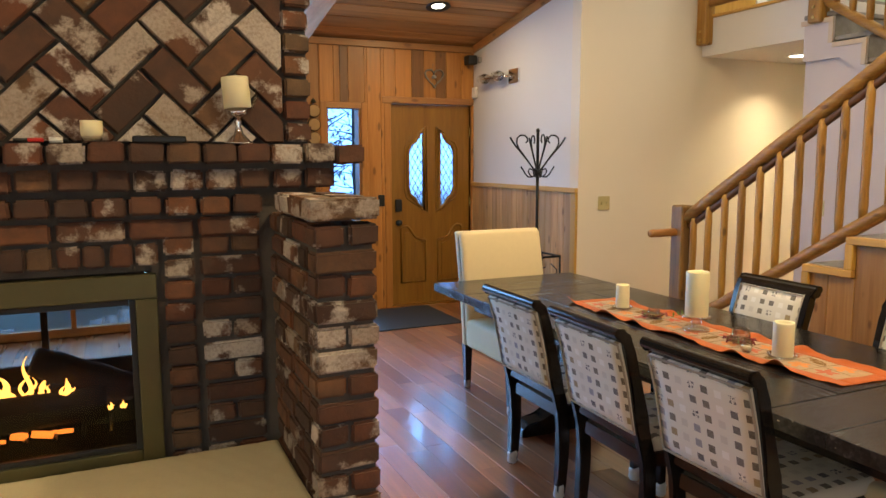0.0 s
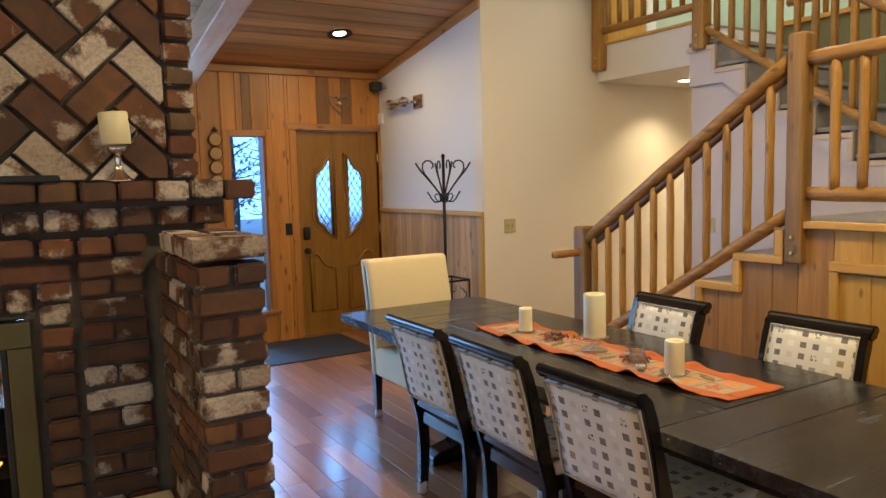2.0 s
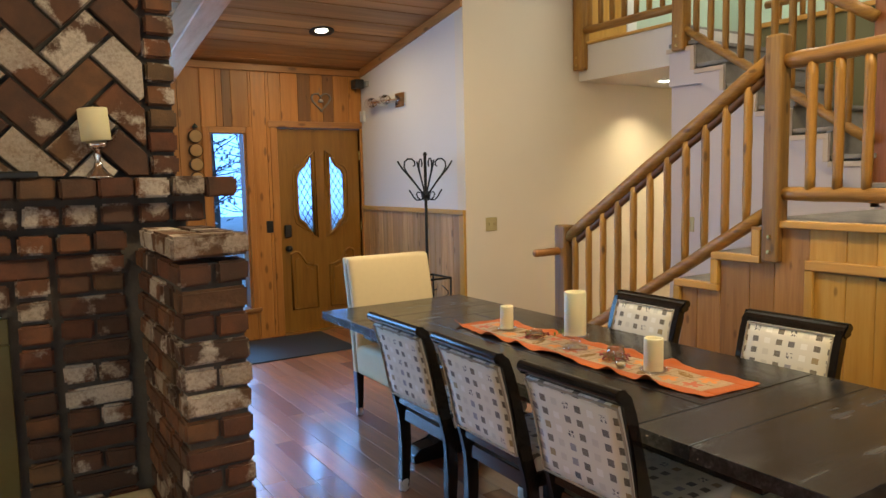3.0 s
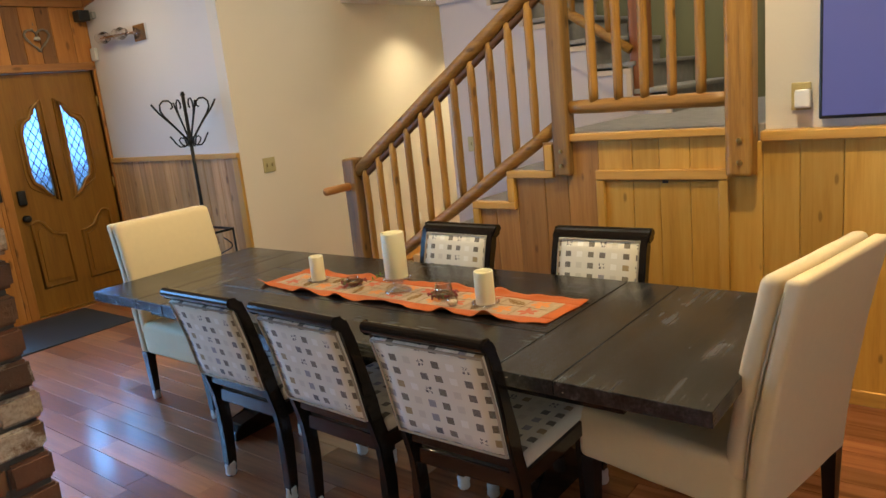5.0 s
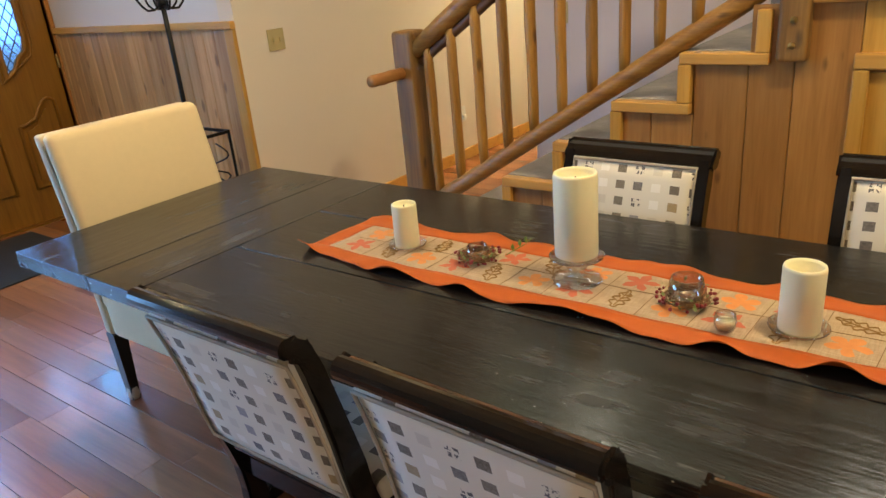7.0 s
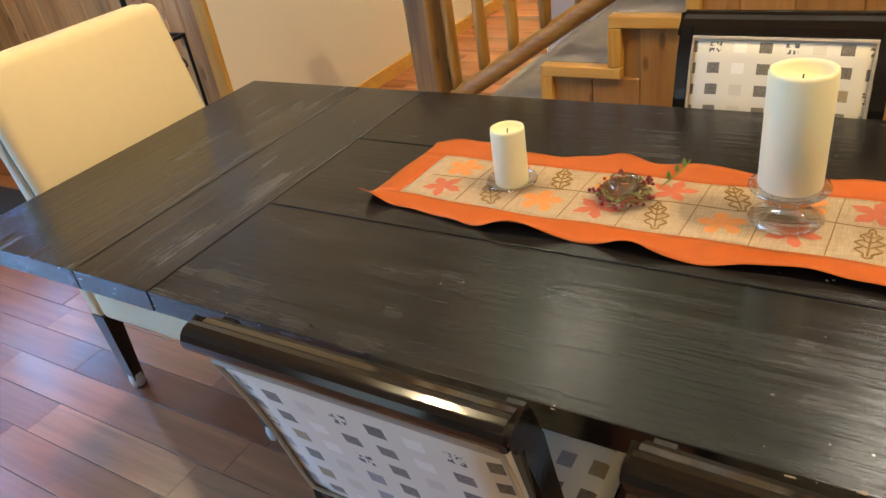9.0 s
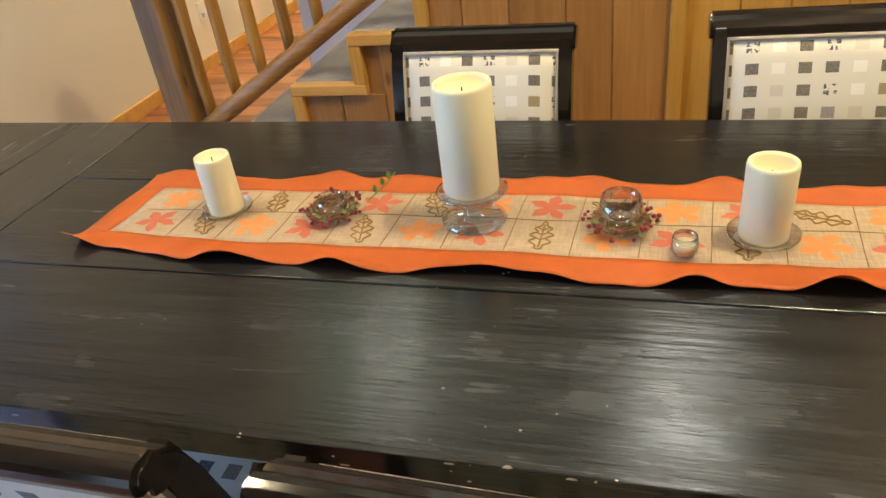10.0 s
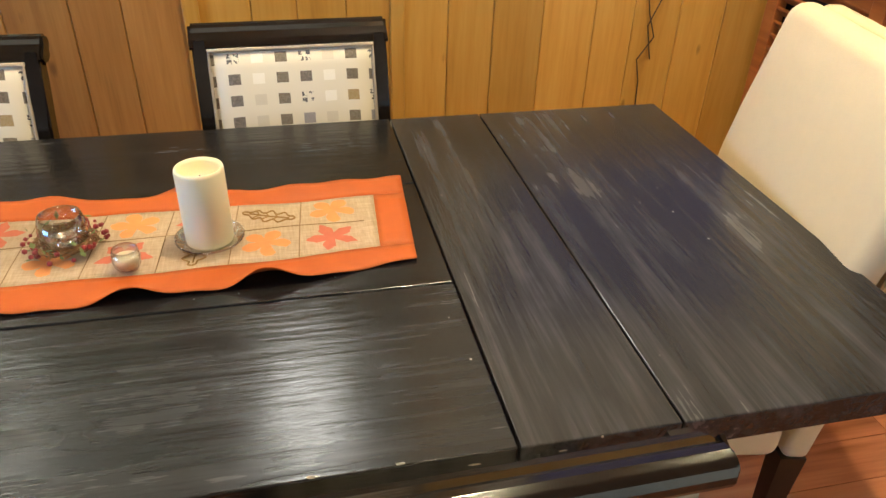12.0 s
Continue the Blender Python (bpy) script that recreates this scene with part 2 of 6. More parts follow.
def fabric_squares(name, ground):
    """Cream woven cloth with staggered small squares in browns, greys and lilac."""
    m = Nodes(name)
    tc = m.n("TexCoord")
    sep = m.n("SeparateXYZ")
    m.link(tc.outputs["Object"], sep.inputs[0])
    u = m.math("DIVIDE", sep.outputs["Y"], 0.055)
    w = m.math("DIVIDE", m.math("SUBTRACT", sep.outputs["Z"], sep.outputs["X"]), 0.061)
    iu, iw = m.math("FLOOR", u), m.math("FLOOR", w)
    fu, fw = m.math("SUBTRACT", u, iu), m.math("SUBTRACT", w, iw)

    def band(f):
        return m.math("MULTIPLY", m.math("GREATER_THAN", f, 0.24), m.math("LESS_THAN", f, 0.74))
    sq = m.math("MULTIPLY", band(fu), band(fw))
    comb = m.n("CombineXYZ")
    m.link(iu, comb.inputs[0])
    m.link(iw, comb.inputs[1])
    wn = m.n("TexWhiteNoise", noise_dimensions="3D")
    m.link(comb.outputs[0], wn.inputs["Vector"])
    r = wn.outputs["Value"]
    third = m.math("MODULO", m.math("ADD", iu, 30.0), 3.0)
    is_pale = m.math("COMPARE", third, 1.0, 0.1)
    is_brown = m.math("COMPARE", third, 2.0, 0.1)

    def pick(*stops):
        ramp = m.n("ValToRGB")
        ramp.color_ramp.interpolation = "CONSTANT"
        el = ramp.color_ramp.elements
        while len(el) < len(stops):
            el.new(0.5)
        for e, (p, c) in zip(el, stops):
            e.position, e.color = p, (*c, 1)
        m.link(r, ramp.inputs[0])
        return ramp.outputs[0]
    cool = pick((0, (0.085, 0.068, 0.068)), (0.35, (0.022, 0.020, 0.038)), (0.76, (0.24, 0.225, 0.26)))
    brown = pick((0, (0.075, 0.050, 0.030)), (0.45, (0.11, 0.085, 0.058)), (0.80, (0.30, 0.20, 0.075)))
    pale = pick((0, (0.60, 0.55, 0.46)), (0.5, (0.82, 0.79, 0.72)))
    weave = m.noise(m.coords(), 420, 2)
    blot = m.noise(m.coords((1, 1, 1), 1), 9, 3)
    g = m.mix(blot, tuple(c * 0.9 for c in ground), ground)
    # the darkest squares are woven as broken crosses
    cut = m.math("MULTIPLY", m.math("MULTIPLY", m.math("GREATER_THAN", r, 0.35), m.math("LESS_THAN", r, 0.72)), m.math("COMPARE", third, 0.0, 0.1))
    ragged = m.math("GREATER_THAN", m.noise(m.coords(), 110, 2), 0.5)
    mid = m.math("MAXIMUM", ragged, m.math("MAXIMUM", m.math("COMPARE", fu, 0.49, 0.04), m.math("COMPARE", fw, 0.49, 0.04)))
    sq = m.math("MULTIPLY", sq, m.math("SUBTRACT", 1.0, m.math("MULTIPLY", cut, mid)))
    shade = m.mix(is_pale, m.mix(is_brown, cool, brown), pale)
    fray = m.math("MULTIPLY_ADD", m.noise(m.coords(), 260, 2), 0.5, 0.62)
    col = m.mix(m.math("MULTIPLY", sq, m.math("MINIMUM", fray, 0.95)), g, shade)
    m.bump(weave, 0.25, 0.001)
    return m.done(col, 0.85, Sheen_Weight=0.15)


PINE_Z = wood("knotty_pine_upright", (0.29, 0.108, 0.022), (0.41, 0.165, 0.036), (0.50, 0.222, 0.056), "z", 0.40, vary=0.35, knots=0.95)
PINE_X = wood("knotty_pine_across", (0.22, 0.09, 0.024), (0.38, 0.165, 0.05), (0.48, 0.22, 0.07), "x", 0.42, vary=0.3)
PINE_Y = wood("knotty_pine_along", (0.24, 0.10, 0.028), (0.42, 0.19, 0.055), (0.52, 0.25, 0.08), "y", 0.42)
PANEL_Z = wood("stair_pine_panel", (0.40, 0.195, 0.036), (0.55, 0.295, 0.058), (0.62, 0.365, 0.09), "z", 0.36, vary=0.28, knots=0.62)
# browner copy of the panel wood, for the boards beyond the hatch
PANEL_BROWN_Z = wood("brown_pine_panel", (0.21, 0.095, 0.026), (0.34, 0.162, 0.044), (0.43, 0.22, 0.066), "z", 0.40, vary=0.3, knots=0.7)
PANEL_Y = wood("stair_pine_trim", (0.40, 0.19, 0.045), (0.57, 0.31, 0.075), (0.63, 0.36, 0.10), "y", 0.38, vary=0.1, knots=False)
LOG_Z = wood("peeled_log_upright", (0.15, 0.066, 0.012), (0.34, 0.162, 0.029), (0.47, 0.245, 0.052), "z", 0.46, vary=0.4, knots=0.75, grain=1.7, coat=0.08, bump=0.6)
LOG_Y = wood("peeled_log_along", (0.15, 0.064, 0.012), (0.32, 0.150, 0.028), (0.45, 0.232, 0.050), "y", 0.46, vary=0.3, knots=0.75, grain=1.7, coat=0.08, bump=0.6)
POST_Z = wood("weathered_post", (0.085, 0.042, 0.012), (0.21, 0.108, 0.028), (0.33, 0.180, 0.050), "z", 0.5, vary=0.2, knots=0.8, grain=0.9, bump=0.6)
DOOR_W = wood("oak_door", (0.16, 0.068, 0.010), (0.255, 0.117, 0.017), (0.32, 0.152, 0.025), "z", 0.4, knots=False, vary=0.0)
WAINS_Z = wood("cedar_wainscot", (0.28, 0.13, 0.045), (0.50, 0.27, 0.105), (0.64, 0.39, 0.18), "z", 0.45, vary=0.45, knots=0.85)
BEAM_W = wood("pale_beam", (0.50, 0.24, 0.13), (0.64, 0.34, 0.19), (0.71, 0.41, 0.25), "y", 0.6, knots=False, vary=0.0)
WHITE = plaster("white_wall", (0.68, 0.65, 0.64))
CREAM = plaster("warm_white_wall", (0.72, 0.655, 0.57))
LAVENDER = plaster("pale_lavender_wall", (0.58, 0.52, 0.55))
TRIM_PINK = plaster("warm_trim_paint", (0.58, 0.47, 0.38))
OLIVE = plaster("olive_wall", (0.16, 0.16, 0.09))
MINT = plaster("mint_wall", (0.46, 0.58, 0.48))
BRICK = brick_material("old_brick", lime=0.03)
LIMED_BRICK = brick_material("limed_brick", lime=0.12)
MORTAR = brick_material("dark_mortar", True)
CARPET = plain("grey_carpet", (0.27, 0.25, 0.24), 0.95, vary=0.45, scale=160, bump=0.9)
BLACK_WOOD = wood("black_lacquer_wood", (0.006, 0.005, 0.005), (0.010, 0.008, 0.007), (0.014, 0.011, 0.010), "y", 0.12, knots=False, vary=0.3, bump=0.04, coat=0.0)
FABRIC = fabric_squares("square_pattern_cloth", (0.74, 0.69, 0.58))
SLIP = plain("cream_slipcover", (0.72, 0.585, 0.375), 0.85, vary=0.06, scale=300, bump=0.15)
WAX = plain("ivory_wax", (0.74, 0.69, 0.47), 0.5, vary=0.03, scale=20, bump=0.03, Subsurface_Weight=0.25, Subsurface_Radius=(0.02, 0.015, 0.008))


def thin_glass(name, tint, edge=0.85, base=0.14):
    """Clear table glass: see-through, with a gloss that grows towards the rims."""
    m = Nodes(name)
    tr_, gl_, mx = m.n("BsdfTransparent"), m.n("BsdfGlossy"), m.n("MixShader")
    tr_.inputs[0].default_value = (*tint, 1)
    gl_.inputs["Roughness"].default_value = 0.03
    lw = m.n("LayerWeight")
    m.link(m.math("MULTIPLY_ADD", m.math("POWER", lw.outputs["Facing"], 2.0), edge, base), mx.inputs[0])
    m.link(tr_.outputs[0], mx.inputs[1])
    m.link(gl_.outputs[0], mx.inputs[2])
    m.link(mx.outputs[0], m.t.nodes["Material Output"].inputs[0])
    return m.mat


CLEAR = thin_glass("clear_glass", (0.93, 0.94, 0.94))
PANE = glass("window_glass", (0.95, 0.98, 1.0), 0.0, 1.1)
LEADED = glass("rippled_glass", (0.9, 0.95, 1.0), 0.10, 1.15, 0.5)
IRON = plain("black_iron", (0.012, 0.011, 0.011), 0.4, 0.6)
BLACK_PLASTIC = plain("black_plastic", (0.012, 0.012, 0.013), 0.4)
CHROME = plain("chrome", (0.75, 0.75, 0.76), 0.12, 1.0, vary=0.03)
BRASS = plain("brass", (0.55, 0.38, 0.14), 0.3, 1.0)
BRONZE = plain("olive_bronze_metal", (0.13, 0.12, 0.06), 0.35, 0.7, vary=0.15, scale=60)
IVORY = plain("ivory_plastic", (0.46, 0.39, 0.20), 0.4)
WHITE_PLASTIC = plain("white_plastic", (0.75, 0.75, 0.73), 0.4)
LIT = glow("lamp_lens", (1.0, 0.93, 0.82), 9.0)

# ---- the large structure ----
DOOR_Y, WEST_X, HALL_Y, STAIR_X, INNER_X = 9.755, 5.668, 7.85, 5.80, 6.93
X0, Y0, X1 = -1.2, -0.4, 9.3
FLOOR_2 = 2.70

solid("ground", box(-60, 60, -60, 60, -0.5, -0.42), plain("snowy_ground", (0.42, 0.45, 0.48), 0.9, vary=0.3, scale=3), "pale frosty ground around the house", "ground", "structure")
solid("floor", box(X0 - 0.1, X1 + 0.1, Y0 - 0.1, DOOR_Y + 0.1, -0.2, -0.012), plain("subfloor", (0.03, 0.012, 0.008), 0.8), "dark red-brown glossy hardwood plank floor", "floor", "structure")
floor_ob = bpy.data.objects["floor"]

# door wall with two openings
OPEN_WIN = (4.10, 4.445, 0.31, 1.99)
OPEN_DOOR = (4.752, 5.640, -0.012, 2.05)


def wall_with_holes(x0, x1, z0, z1, holes, y0, y1):
    bm = bmesh.new()
    xs = sorted({x0, x1, *[h[0] for h in holes], *[h[1] for h in holes]})
    for a, b in zip(xs, xs[1:]):
        cuts = sorted((h[2], h[3]) for h in holes if h[0] < b - 1e-6 and h[1] > a + 1e-6)
        z = z0
        for lo, hi in cuts + [(z1, z1)]:
            if lo - z > 1e-4:
                box(a, b, y0, y1, z, min(lo, z1), bm=bm)
            z = hi
    return bm


OPEN_SIDE = (1.2, 3.80, 0.06, 2.45)
door_wall = solid("wall_north", wall_with_holes(X0, WEST_X + 0.14, -0.012, 2.75, [OPEN_SIDE, OPEN_WIN, OPEN_DOOR], DOOR_Y, DOOR_Y + 0.14), PINE_Z, "knotty pine boarded entrance wall", "wall", "structure")
solid("wall_entry", prism([(HALL_Y + 0.12, -0.012), (DOOR_Y, -0.012), (DOOR_Y, 2.72), (HALL_Y + 0.12, CEIL_Z(HALL_Y + 0.12) + 0.05)], "x", WEST_X, WEST_X + 0.12), WHITE, "white painted wall beside the front door", "wall", "structure")
solid("wall_hall", box(WEST_X, X1, HALL_Y, HALL_Y + 0.12, -0.012, 5.4), CREAM, "warm white painted tall wall", "wall", "structure")
# unseen closing wall; its windows are assumed, to go with the fill lights
WEST_WINDOWS = ((0.1, 3.3, 0.25, 2.15), (6.9, 9.3, 0.6, 2.2))
west = bmesh.new()
for a, b in ((Y0 - 0.12, 0.1), (3.3, 6.9), (9.3, DOOR_Y + 0.14)):
    box(X0 - 0.12, X0, a, b, -0.012, 5.4, bm=west)
for a, b, lo, hi in WEST_WINDOWS:
    box(X0 - 0.12, X0, a, b, -0.012, lo, bm=west)
    box(X0 - 0.12, X0, a, b, hi, 5.4, bm=west)
solid("wall_west", west, CREAM, "plain white wall with windows", "wall", "structure")
rear = bmesh.new()
WINDOW_X = ((1.3, 2.5), (2.7, 3.9))
for a, b in ((X0, 1.3), (2.5, 2.7), (3.9, X1)):
    box(a, b, Y0 - 0.12, Y0, -0.012, 5.4, bm=rear)
for a, b in WINDOW_X:
    box(a, b, Y0 - 0.12, Y0, -0.012, 1.0, bm=rear)
    box(a, b, Y0 - 0.12, Y0, 2.5, 5.4, bm=rear)
solid("wall_south", rear, CREAM, "plain white wall with windows", "wall", "structure")
solid("wall_east", box(X1, X1 + 0.12, Y0 - 0.12, HALL_Y + 0.12, -0.012, 5.4), MINT, "mint green upstairs wall", "wall", "structure")
solid("ceiling_stairs", box(WEST_X, X1 + 0.12, Y0 - 0.12, HALL_Y + 0.12, 5.4, 5.5), WHITE, "plain white ceiling over the stairs", "ceiling", "structure")
solid("wall_gable", prism([(Y0, CEIL_Z(Y0)), (HALL_Y, CEIL_Z(HALL_Y)), (HALL_Y, 5.45), (Y0, 5.45)], "x", WEST_X - 0.02, WEST_X + 0.06), CREAM, "plain white gable above the boarded ceiling", "wall", "structure")

# sloped boarded ceiling, boards run across
ceil = bmesh.new()
_y, _k = DOOR_Y, 0
while _y > Y0:
    _n = max(Y0, _y - 0.135)
    dz = (_k * 7 % 5) * 0.0012
    prism([(_y - 0.004, CEIL_Z(_y - 0.004) + dz), (_n + 0.004, CEIL_Z(_n + 0.004) + dz), (_n + 0.004, CEIL_Z(_n) + 0.05), (_y - 0.004, CEIL_Z(_y) + 0.05)], "x", X0, WEST_X, ceil)
    prism([(_y, CEIL_Z(_y) + 0.008), (_n, CEIL_Z(_n) + 0.008), (_n, CEIL_Z(_n) + 0.06), (_y, CEIL_Z(_y) + 0.06)], "x", X0, WEST_X, ceil)
    _y, _k = _n, _k + 1


def island_wood(name, dark, mid, light, axis, rough=0.45):
    m = Nodes(name)
    sc = [16.0] * 3
    sc["xyz".index(axis)] = 0.9
    geo = m.n("NewGeometry")
    tc = m.n("TexCoord")
    add = m.n("VectorMath", operation="MULTIPLY_ADD")
    comb = m.n("CombineXYZ")
    for k, f in enumerate((7.3, 17.9, 31.7)):
        m.link(m.math("MULTIPLY", geo.outputs["Random Per Island"], f), comb.inputs[k])
    add.inputs[1].default_value = tuple(sc)
    m.link(tc.outputs["Object"], add.inputs[0])
    m.link(comb.outputs[0], add.inputs[2])
    g = m.noise(add.outputs[0], 1.0, 5, 0.6)
    col = m.ramp(g, (0.3, dark), (0.52, mid), (0.75, light))
    tone = m.math("MULTIPLY_ADD", geo.outputs["Random Per Island"], 0.5, 0.62)
    c2 = m.n("CombineXYZ")
    for k in range(3):
        m.link(tone, c2.inputs[k])
    col = m.mix(1.0, col, c2.outputs[0], "MULTIPLY")
    m.bump(g, 0.15, 0.003)
    return m.done(col, rough)


CEIL_W = island_wood("ceiling_pine", (0.36, 0.155, 0.050), (0.54, 0.262, 0.092), (0.63, 0.335, 0.13), "x")
solid("ceiling", ceil, CEIL_W, "sloping pine board ceiling", "ceiling", "structure")
tr = prism([(HALL_Y, CEIL_Z(HALL_Y) - 0.075), (DOOR_Y, CEIL_Z(DOOR_Y) - 0.075), (DOOR_Y, CEIL_Z(DOOR_Y) - 0.001), (HALL_Y, CEIL_Z(HALL_Y) - 0.001)], "x", WEST_X - 0.022, WEST_X - 0.001)
solid("trim", tr, PINE_Y, "pine trim under the sloping ceiling", "trim", "structure")
solid("trim", box(X0, WEST_X - 0.024, DOOR_Y - 0.045, DOOR_Y - 0.02, 2.575, 2.64, 0.004), PINE_X, "pine trim at the top of the boarded wall", "trim", "structure")
beam = prism([(6.9, CEIL_Z(6.9) - 0.24), (DOOR_Y - 0.05, CEIL_Z(DOOR_Y - 0.05) - 0.24), (DOOR_Y - 0.05, CEIL_Z(DOOR_Y - 0.05) - 0.002), (6.9, CEIL_Z(6.9) - 0.002)], "x", 3.62, 3.80)
bmesh.ops.bevel(beam, geom=beam.edges[:], offset=0.008, segments=1, affect="EDGES")
solid("ceiling_beam", beam, BEAM_W, "pale timber ceiling beam along the slope", "beam", "structure")

# upper floor over the hall
solid("ceiling_hall", box(INNER_X, X1, 6.80, HALL_Y, 2.372, FLOOR_2 - 0.02), WHITE, "white hall ceiling slab edge under the upper floor", "ceiling", "structure")
solid("floor_upper", box(INNER_X + 0.03, X1, 6.80, HALL_Y, FLOOR_2 - 0.02, FLOOR_2), CARPET, "grey carpet on the upper landing", "floor", "structure")
solid("trim", box(INNER_X - 0.014, INNER_X + 0.03, 6.80, HALL_Y, FLOOR_2 - 0.018, FLOOR_2 + 0.006, 0.003), PANEL_Y, "pale pine trim along the upper floor edge", "trim", "structure")
solid("wall_under_stairs", prism([(6.80, -0.012), (6.80, 2.372), (6.50, 2.20), (4.99, 1.20), (4.99, -0.012)], "x", INNER_X, INNER_X + 0.1), LAVENDER, "pale lavender wall below the upper flight", "wall", "structure")
solid("wall_hall_side", box(INNER_X + 0.1, X1, 6.66, 6.80, -0.012, 2.372), CREAM, "warm white hall side wall", "wall", "structure")
solid("wall_stairwell", box(8.05, 8.15, 4.10, 6.80, 1.2, 2.75), OLIVE, "olive green stairwell wall", "wall", "structure")
solid("wall_stairwell_end", box(5.90, 8.05, 4.02, 4.16, 1.2, 5.4), OLIVE, "olive green stairwell end wall", "wall", "structure")
solid("wall_television", box(5.86, 5.98, Y0, 4.16, 1.20, 5.4), WHITE, "white painted wall above the pine panelling", "wall", "structure")
solid("baseboard", box(5.69, X1, HALL_Y - 0.018, HALL_Y, 0, 0.085, 0.004), PANEL_Y, "honey pine baseboard along the hall", "baseboard", "structure")

# upstairs beyond the rail
up_door = thing("door_2", "orange pine door upstairs beside a mint wall", "door", kind="structure")
part("door_leaf", box(6.99, 7.50, HALL_Y - 0.035, HALL_Y - 0.002, FLOOR_2, 4.75, 0.006), PANEL_Z, up_door)
solid("wall_upper", box(7.63, X1, HALL_Y - 0.012, HALL_Y - 0.001, FLOOR_2, 5.4), MINT, "mint green upstairs wall", "wall", "structure")
part("door_frame", box(7.502, 7.628, HALL_Y - 0.045, HALL_Y - 0.002, FLOOR_2, 4.85, 0.006), plain("white_trim_paint", (0.78, 0.78, 0.76), 0.5), up_door, "white door frame")

# ---- front door ----
door = thing("door_1", "oak front door with two leaded glass panels", "door", kind="structure")
GL = [(5.118, 1.80), (5.06, 1.755), (5.035, 1.685), (4.975, 1.645), (4.945, 1.58), (4.945, 1.22), (4.965, 1.14), (5.02, 1.10), (5.05, 1.04), (5.12, 0.985)]
GR = [(10.41 - x, z) for x, z in GL][::-1]
DY0, DY1 = DOOR_Y + 0.03, DOOR_Y + 0.075


def slab_with_panes():
    bm = bmesh.new()
    x0, x1, z0, z1 = 4.757, 5.635, 0.012, 2.045
    mid = 5.205
    # upper and lower leaf, stiles and the stepped edge round each pane
    box(x0, x1, DY0, DY1, z0, 0.985, bm=bm)
    box(x0, x1, DY0, DY1, 1.80, z1, bm=bm)
    box(5.12, 5.29, DY0, DY1, 0.985, 1.80, bm=bm)
    for outline, edge in ((GL, x0), (GR, x1)):
        pts = outline if edge == x0 else outline[::-1]
        for (xa, za), (xb, zb) in zip(pts, pts[1:]):
            if abs(za - zb) > 1e-4:
                prism([(edge, za), (xa, za), (xb, zb), (edge, zb)], "y", DY0, DY1, bm)
    return bm


part("door_leaf", slab_with_panes(), DOOR_W, door)
CAME = plain("lead_came", (0.12, 0.13, 0.15), 0.5, 0.6)
for outline in (GL, GR):
    pane = part("glass_pane", prism(outline, "y", DY0 + 0.018, DY0 + 0.026), LEADED, door, "leaded diamond glass pane")
    pane.visible_shadow = False
    ring = [(x, DY0 - 0.006, z) for x, z in outline]
    part("pane_moulding", tube(ring + [ring[0]], 0.017, 8, closed=False), DOOR_W, door, smooth=True)
    outer = [(x + (0.035 if x > (min(p[0] for p in outline) + max(p[0] for p in outline)) / 2 else -0.035), DY0 - 0.003, z + (0.03 if z > 1.4 else -0.03)) for x, z in outline]
    part("pane_moulding", tube(outer + [outer[0]], 0.008, 6, closed=False), DOOR_W, door, smooth=True)
    lead = bmesh.new()
    xa, xb = min(p[0] for p in outline), max(p[0] for p in outline)

    def half_width(z):
        pts = outline
        hits = []
        for (x1_, z1_), (x2_, z2_) in zip(pts, pts[1:] + pts[:1]):
            if (z1_ - z) * (z2_ - z) <= 0 and abs(z1_ - z2_) > 1e-6:
                hits.append(x1_ + (x2_ - x1_) * (z - z1_) / (z2_ - z1_))
        return (min(hits), max(hits)) if len(hits) > 1 else (0, 0)
    for s in (1, -1):
        for i in range(-4, 14):
            run = []
            for k in range(0, 60):
                x = xa + (xb - xa) * k / 59
                z = 0.9 + i * 0.105 + s * (x - (xa if s > 0 else xb)) * 1.7 * s * s
                lo, hi = half_width(z)
                if lo <= x <= hi and 0.99 < z < 1.79:
                    run.append((x, DY0 + 0.015, z))
            if len(run) > 4:
                tube([run[0], run[-1]], 0.0042, 5, lead)
    part("lead_came", lead, CAME, door)
# lower raised panels with curved heads
for s in (-1, 1):
    cx = 5.205 + s * 0.205
    outline = []
    for i in range(13):
        f = i / 12
        x = cx - 0.135 + 0.27 * f
        d = (f if s < 0 else 1 - f)
        outline.append((x, 0.80 - 0.13 * d + 0.05 * math.sin(d * math.pi * 2) * (1 if d < 0.6 else 0.4)))
    outline += [(cx + 0.135, 0.24), (cx - 0.135, 0.24)]
    part("raised_panel", prism([(cx + (x - cx) * 0.72, 0.5 + (z - 0.5) * 0.8) for x, z in outline], "y", DY0 - 0.012, DY0 + 0.002), DOOR_W, door)
    ring = [(x, DY0 - 0.004, z) for x, z in outline]
    part("panel_moulding", tube(ring + [ring[0]], 0.012, 8, closed=False), DOOR_W, door, smooth=True)
part("keypad_lock", box(4.80, 4.868, DY0 - 0.035, DY0, 0.975, 1.10, 0.012, 3), BLACK_PLASTIC, door, "black keypad lock", True)
part("door_knob", lathe([(0, 0), (0.024, 0), (0.028, 0.006), (0.012, 0.014), (0.012, 0.03), (0.027, 0.042), (0.03, 0.055), (0.022, 0.068), (0, 0.07)], 20), BLACK_PLASTIC, door, "round black door knob", True).matrix_basis = pose(4.832, DY0, 0.862, 90, 0, 0)
for _z in (0.35, 1.05, 1.78):
    part("hinge", tube([(5.637, DOOR_Y + 0.012, _z - 0.045), (5.637, DOOR_Y + 0.012, _z + 0.045)], 0.008, 8), BRASS, door, "brass hinge")
frame_1 = thing("door_frame", "honey pine casing around the front door", "door frame", kind="structure")
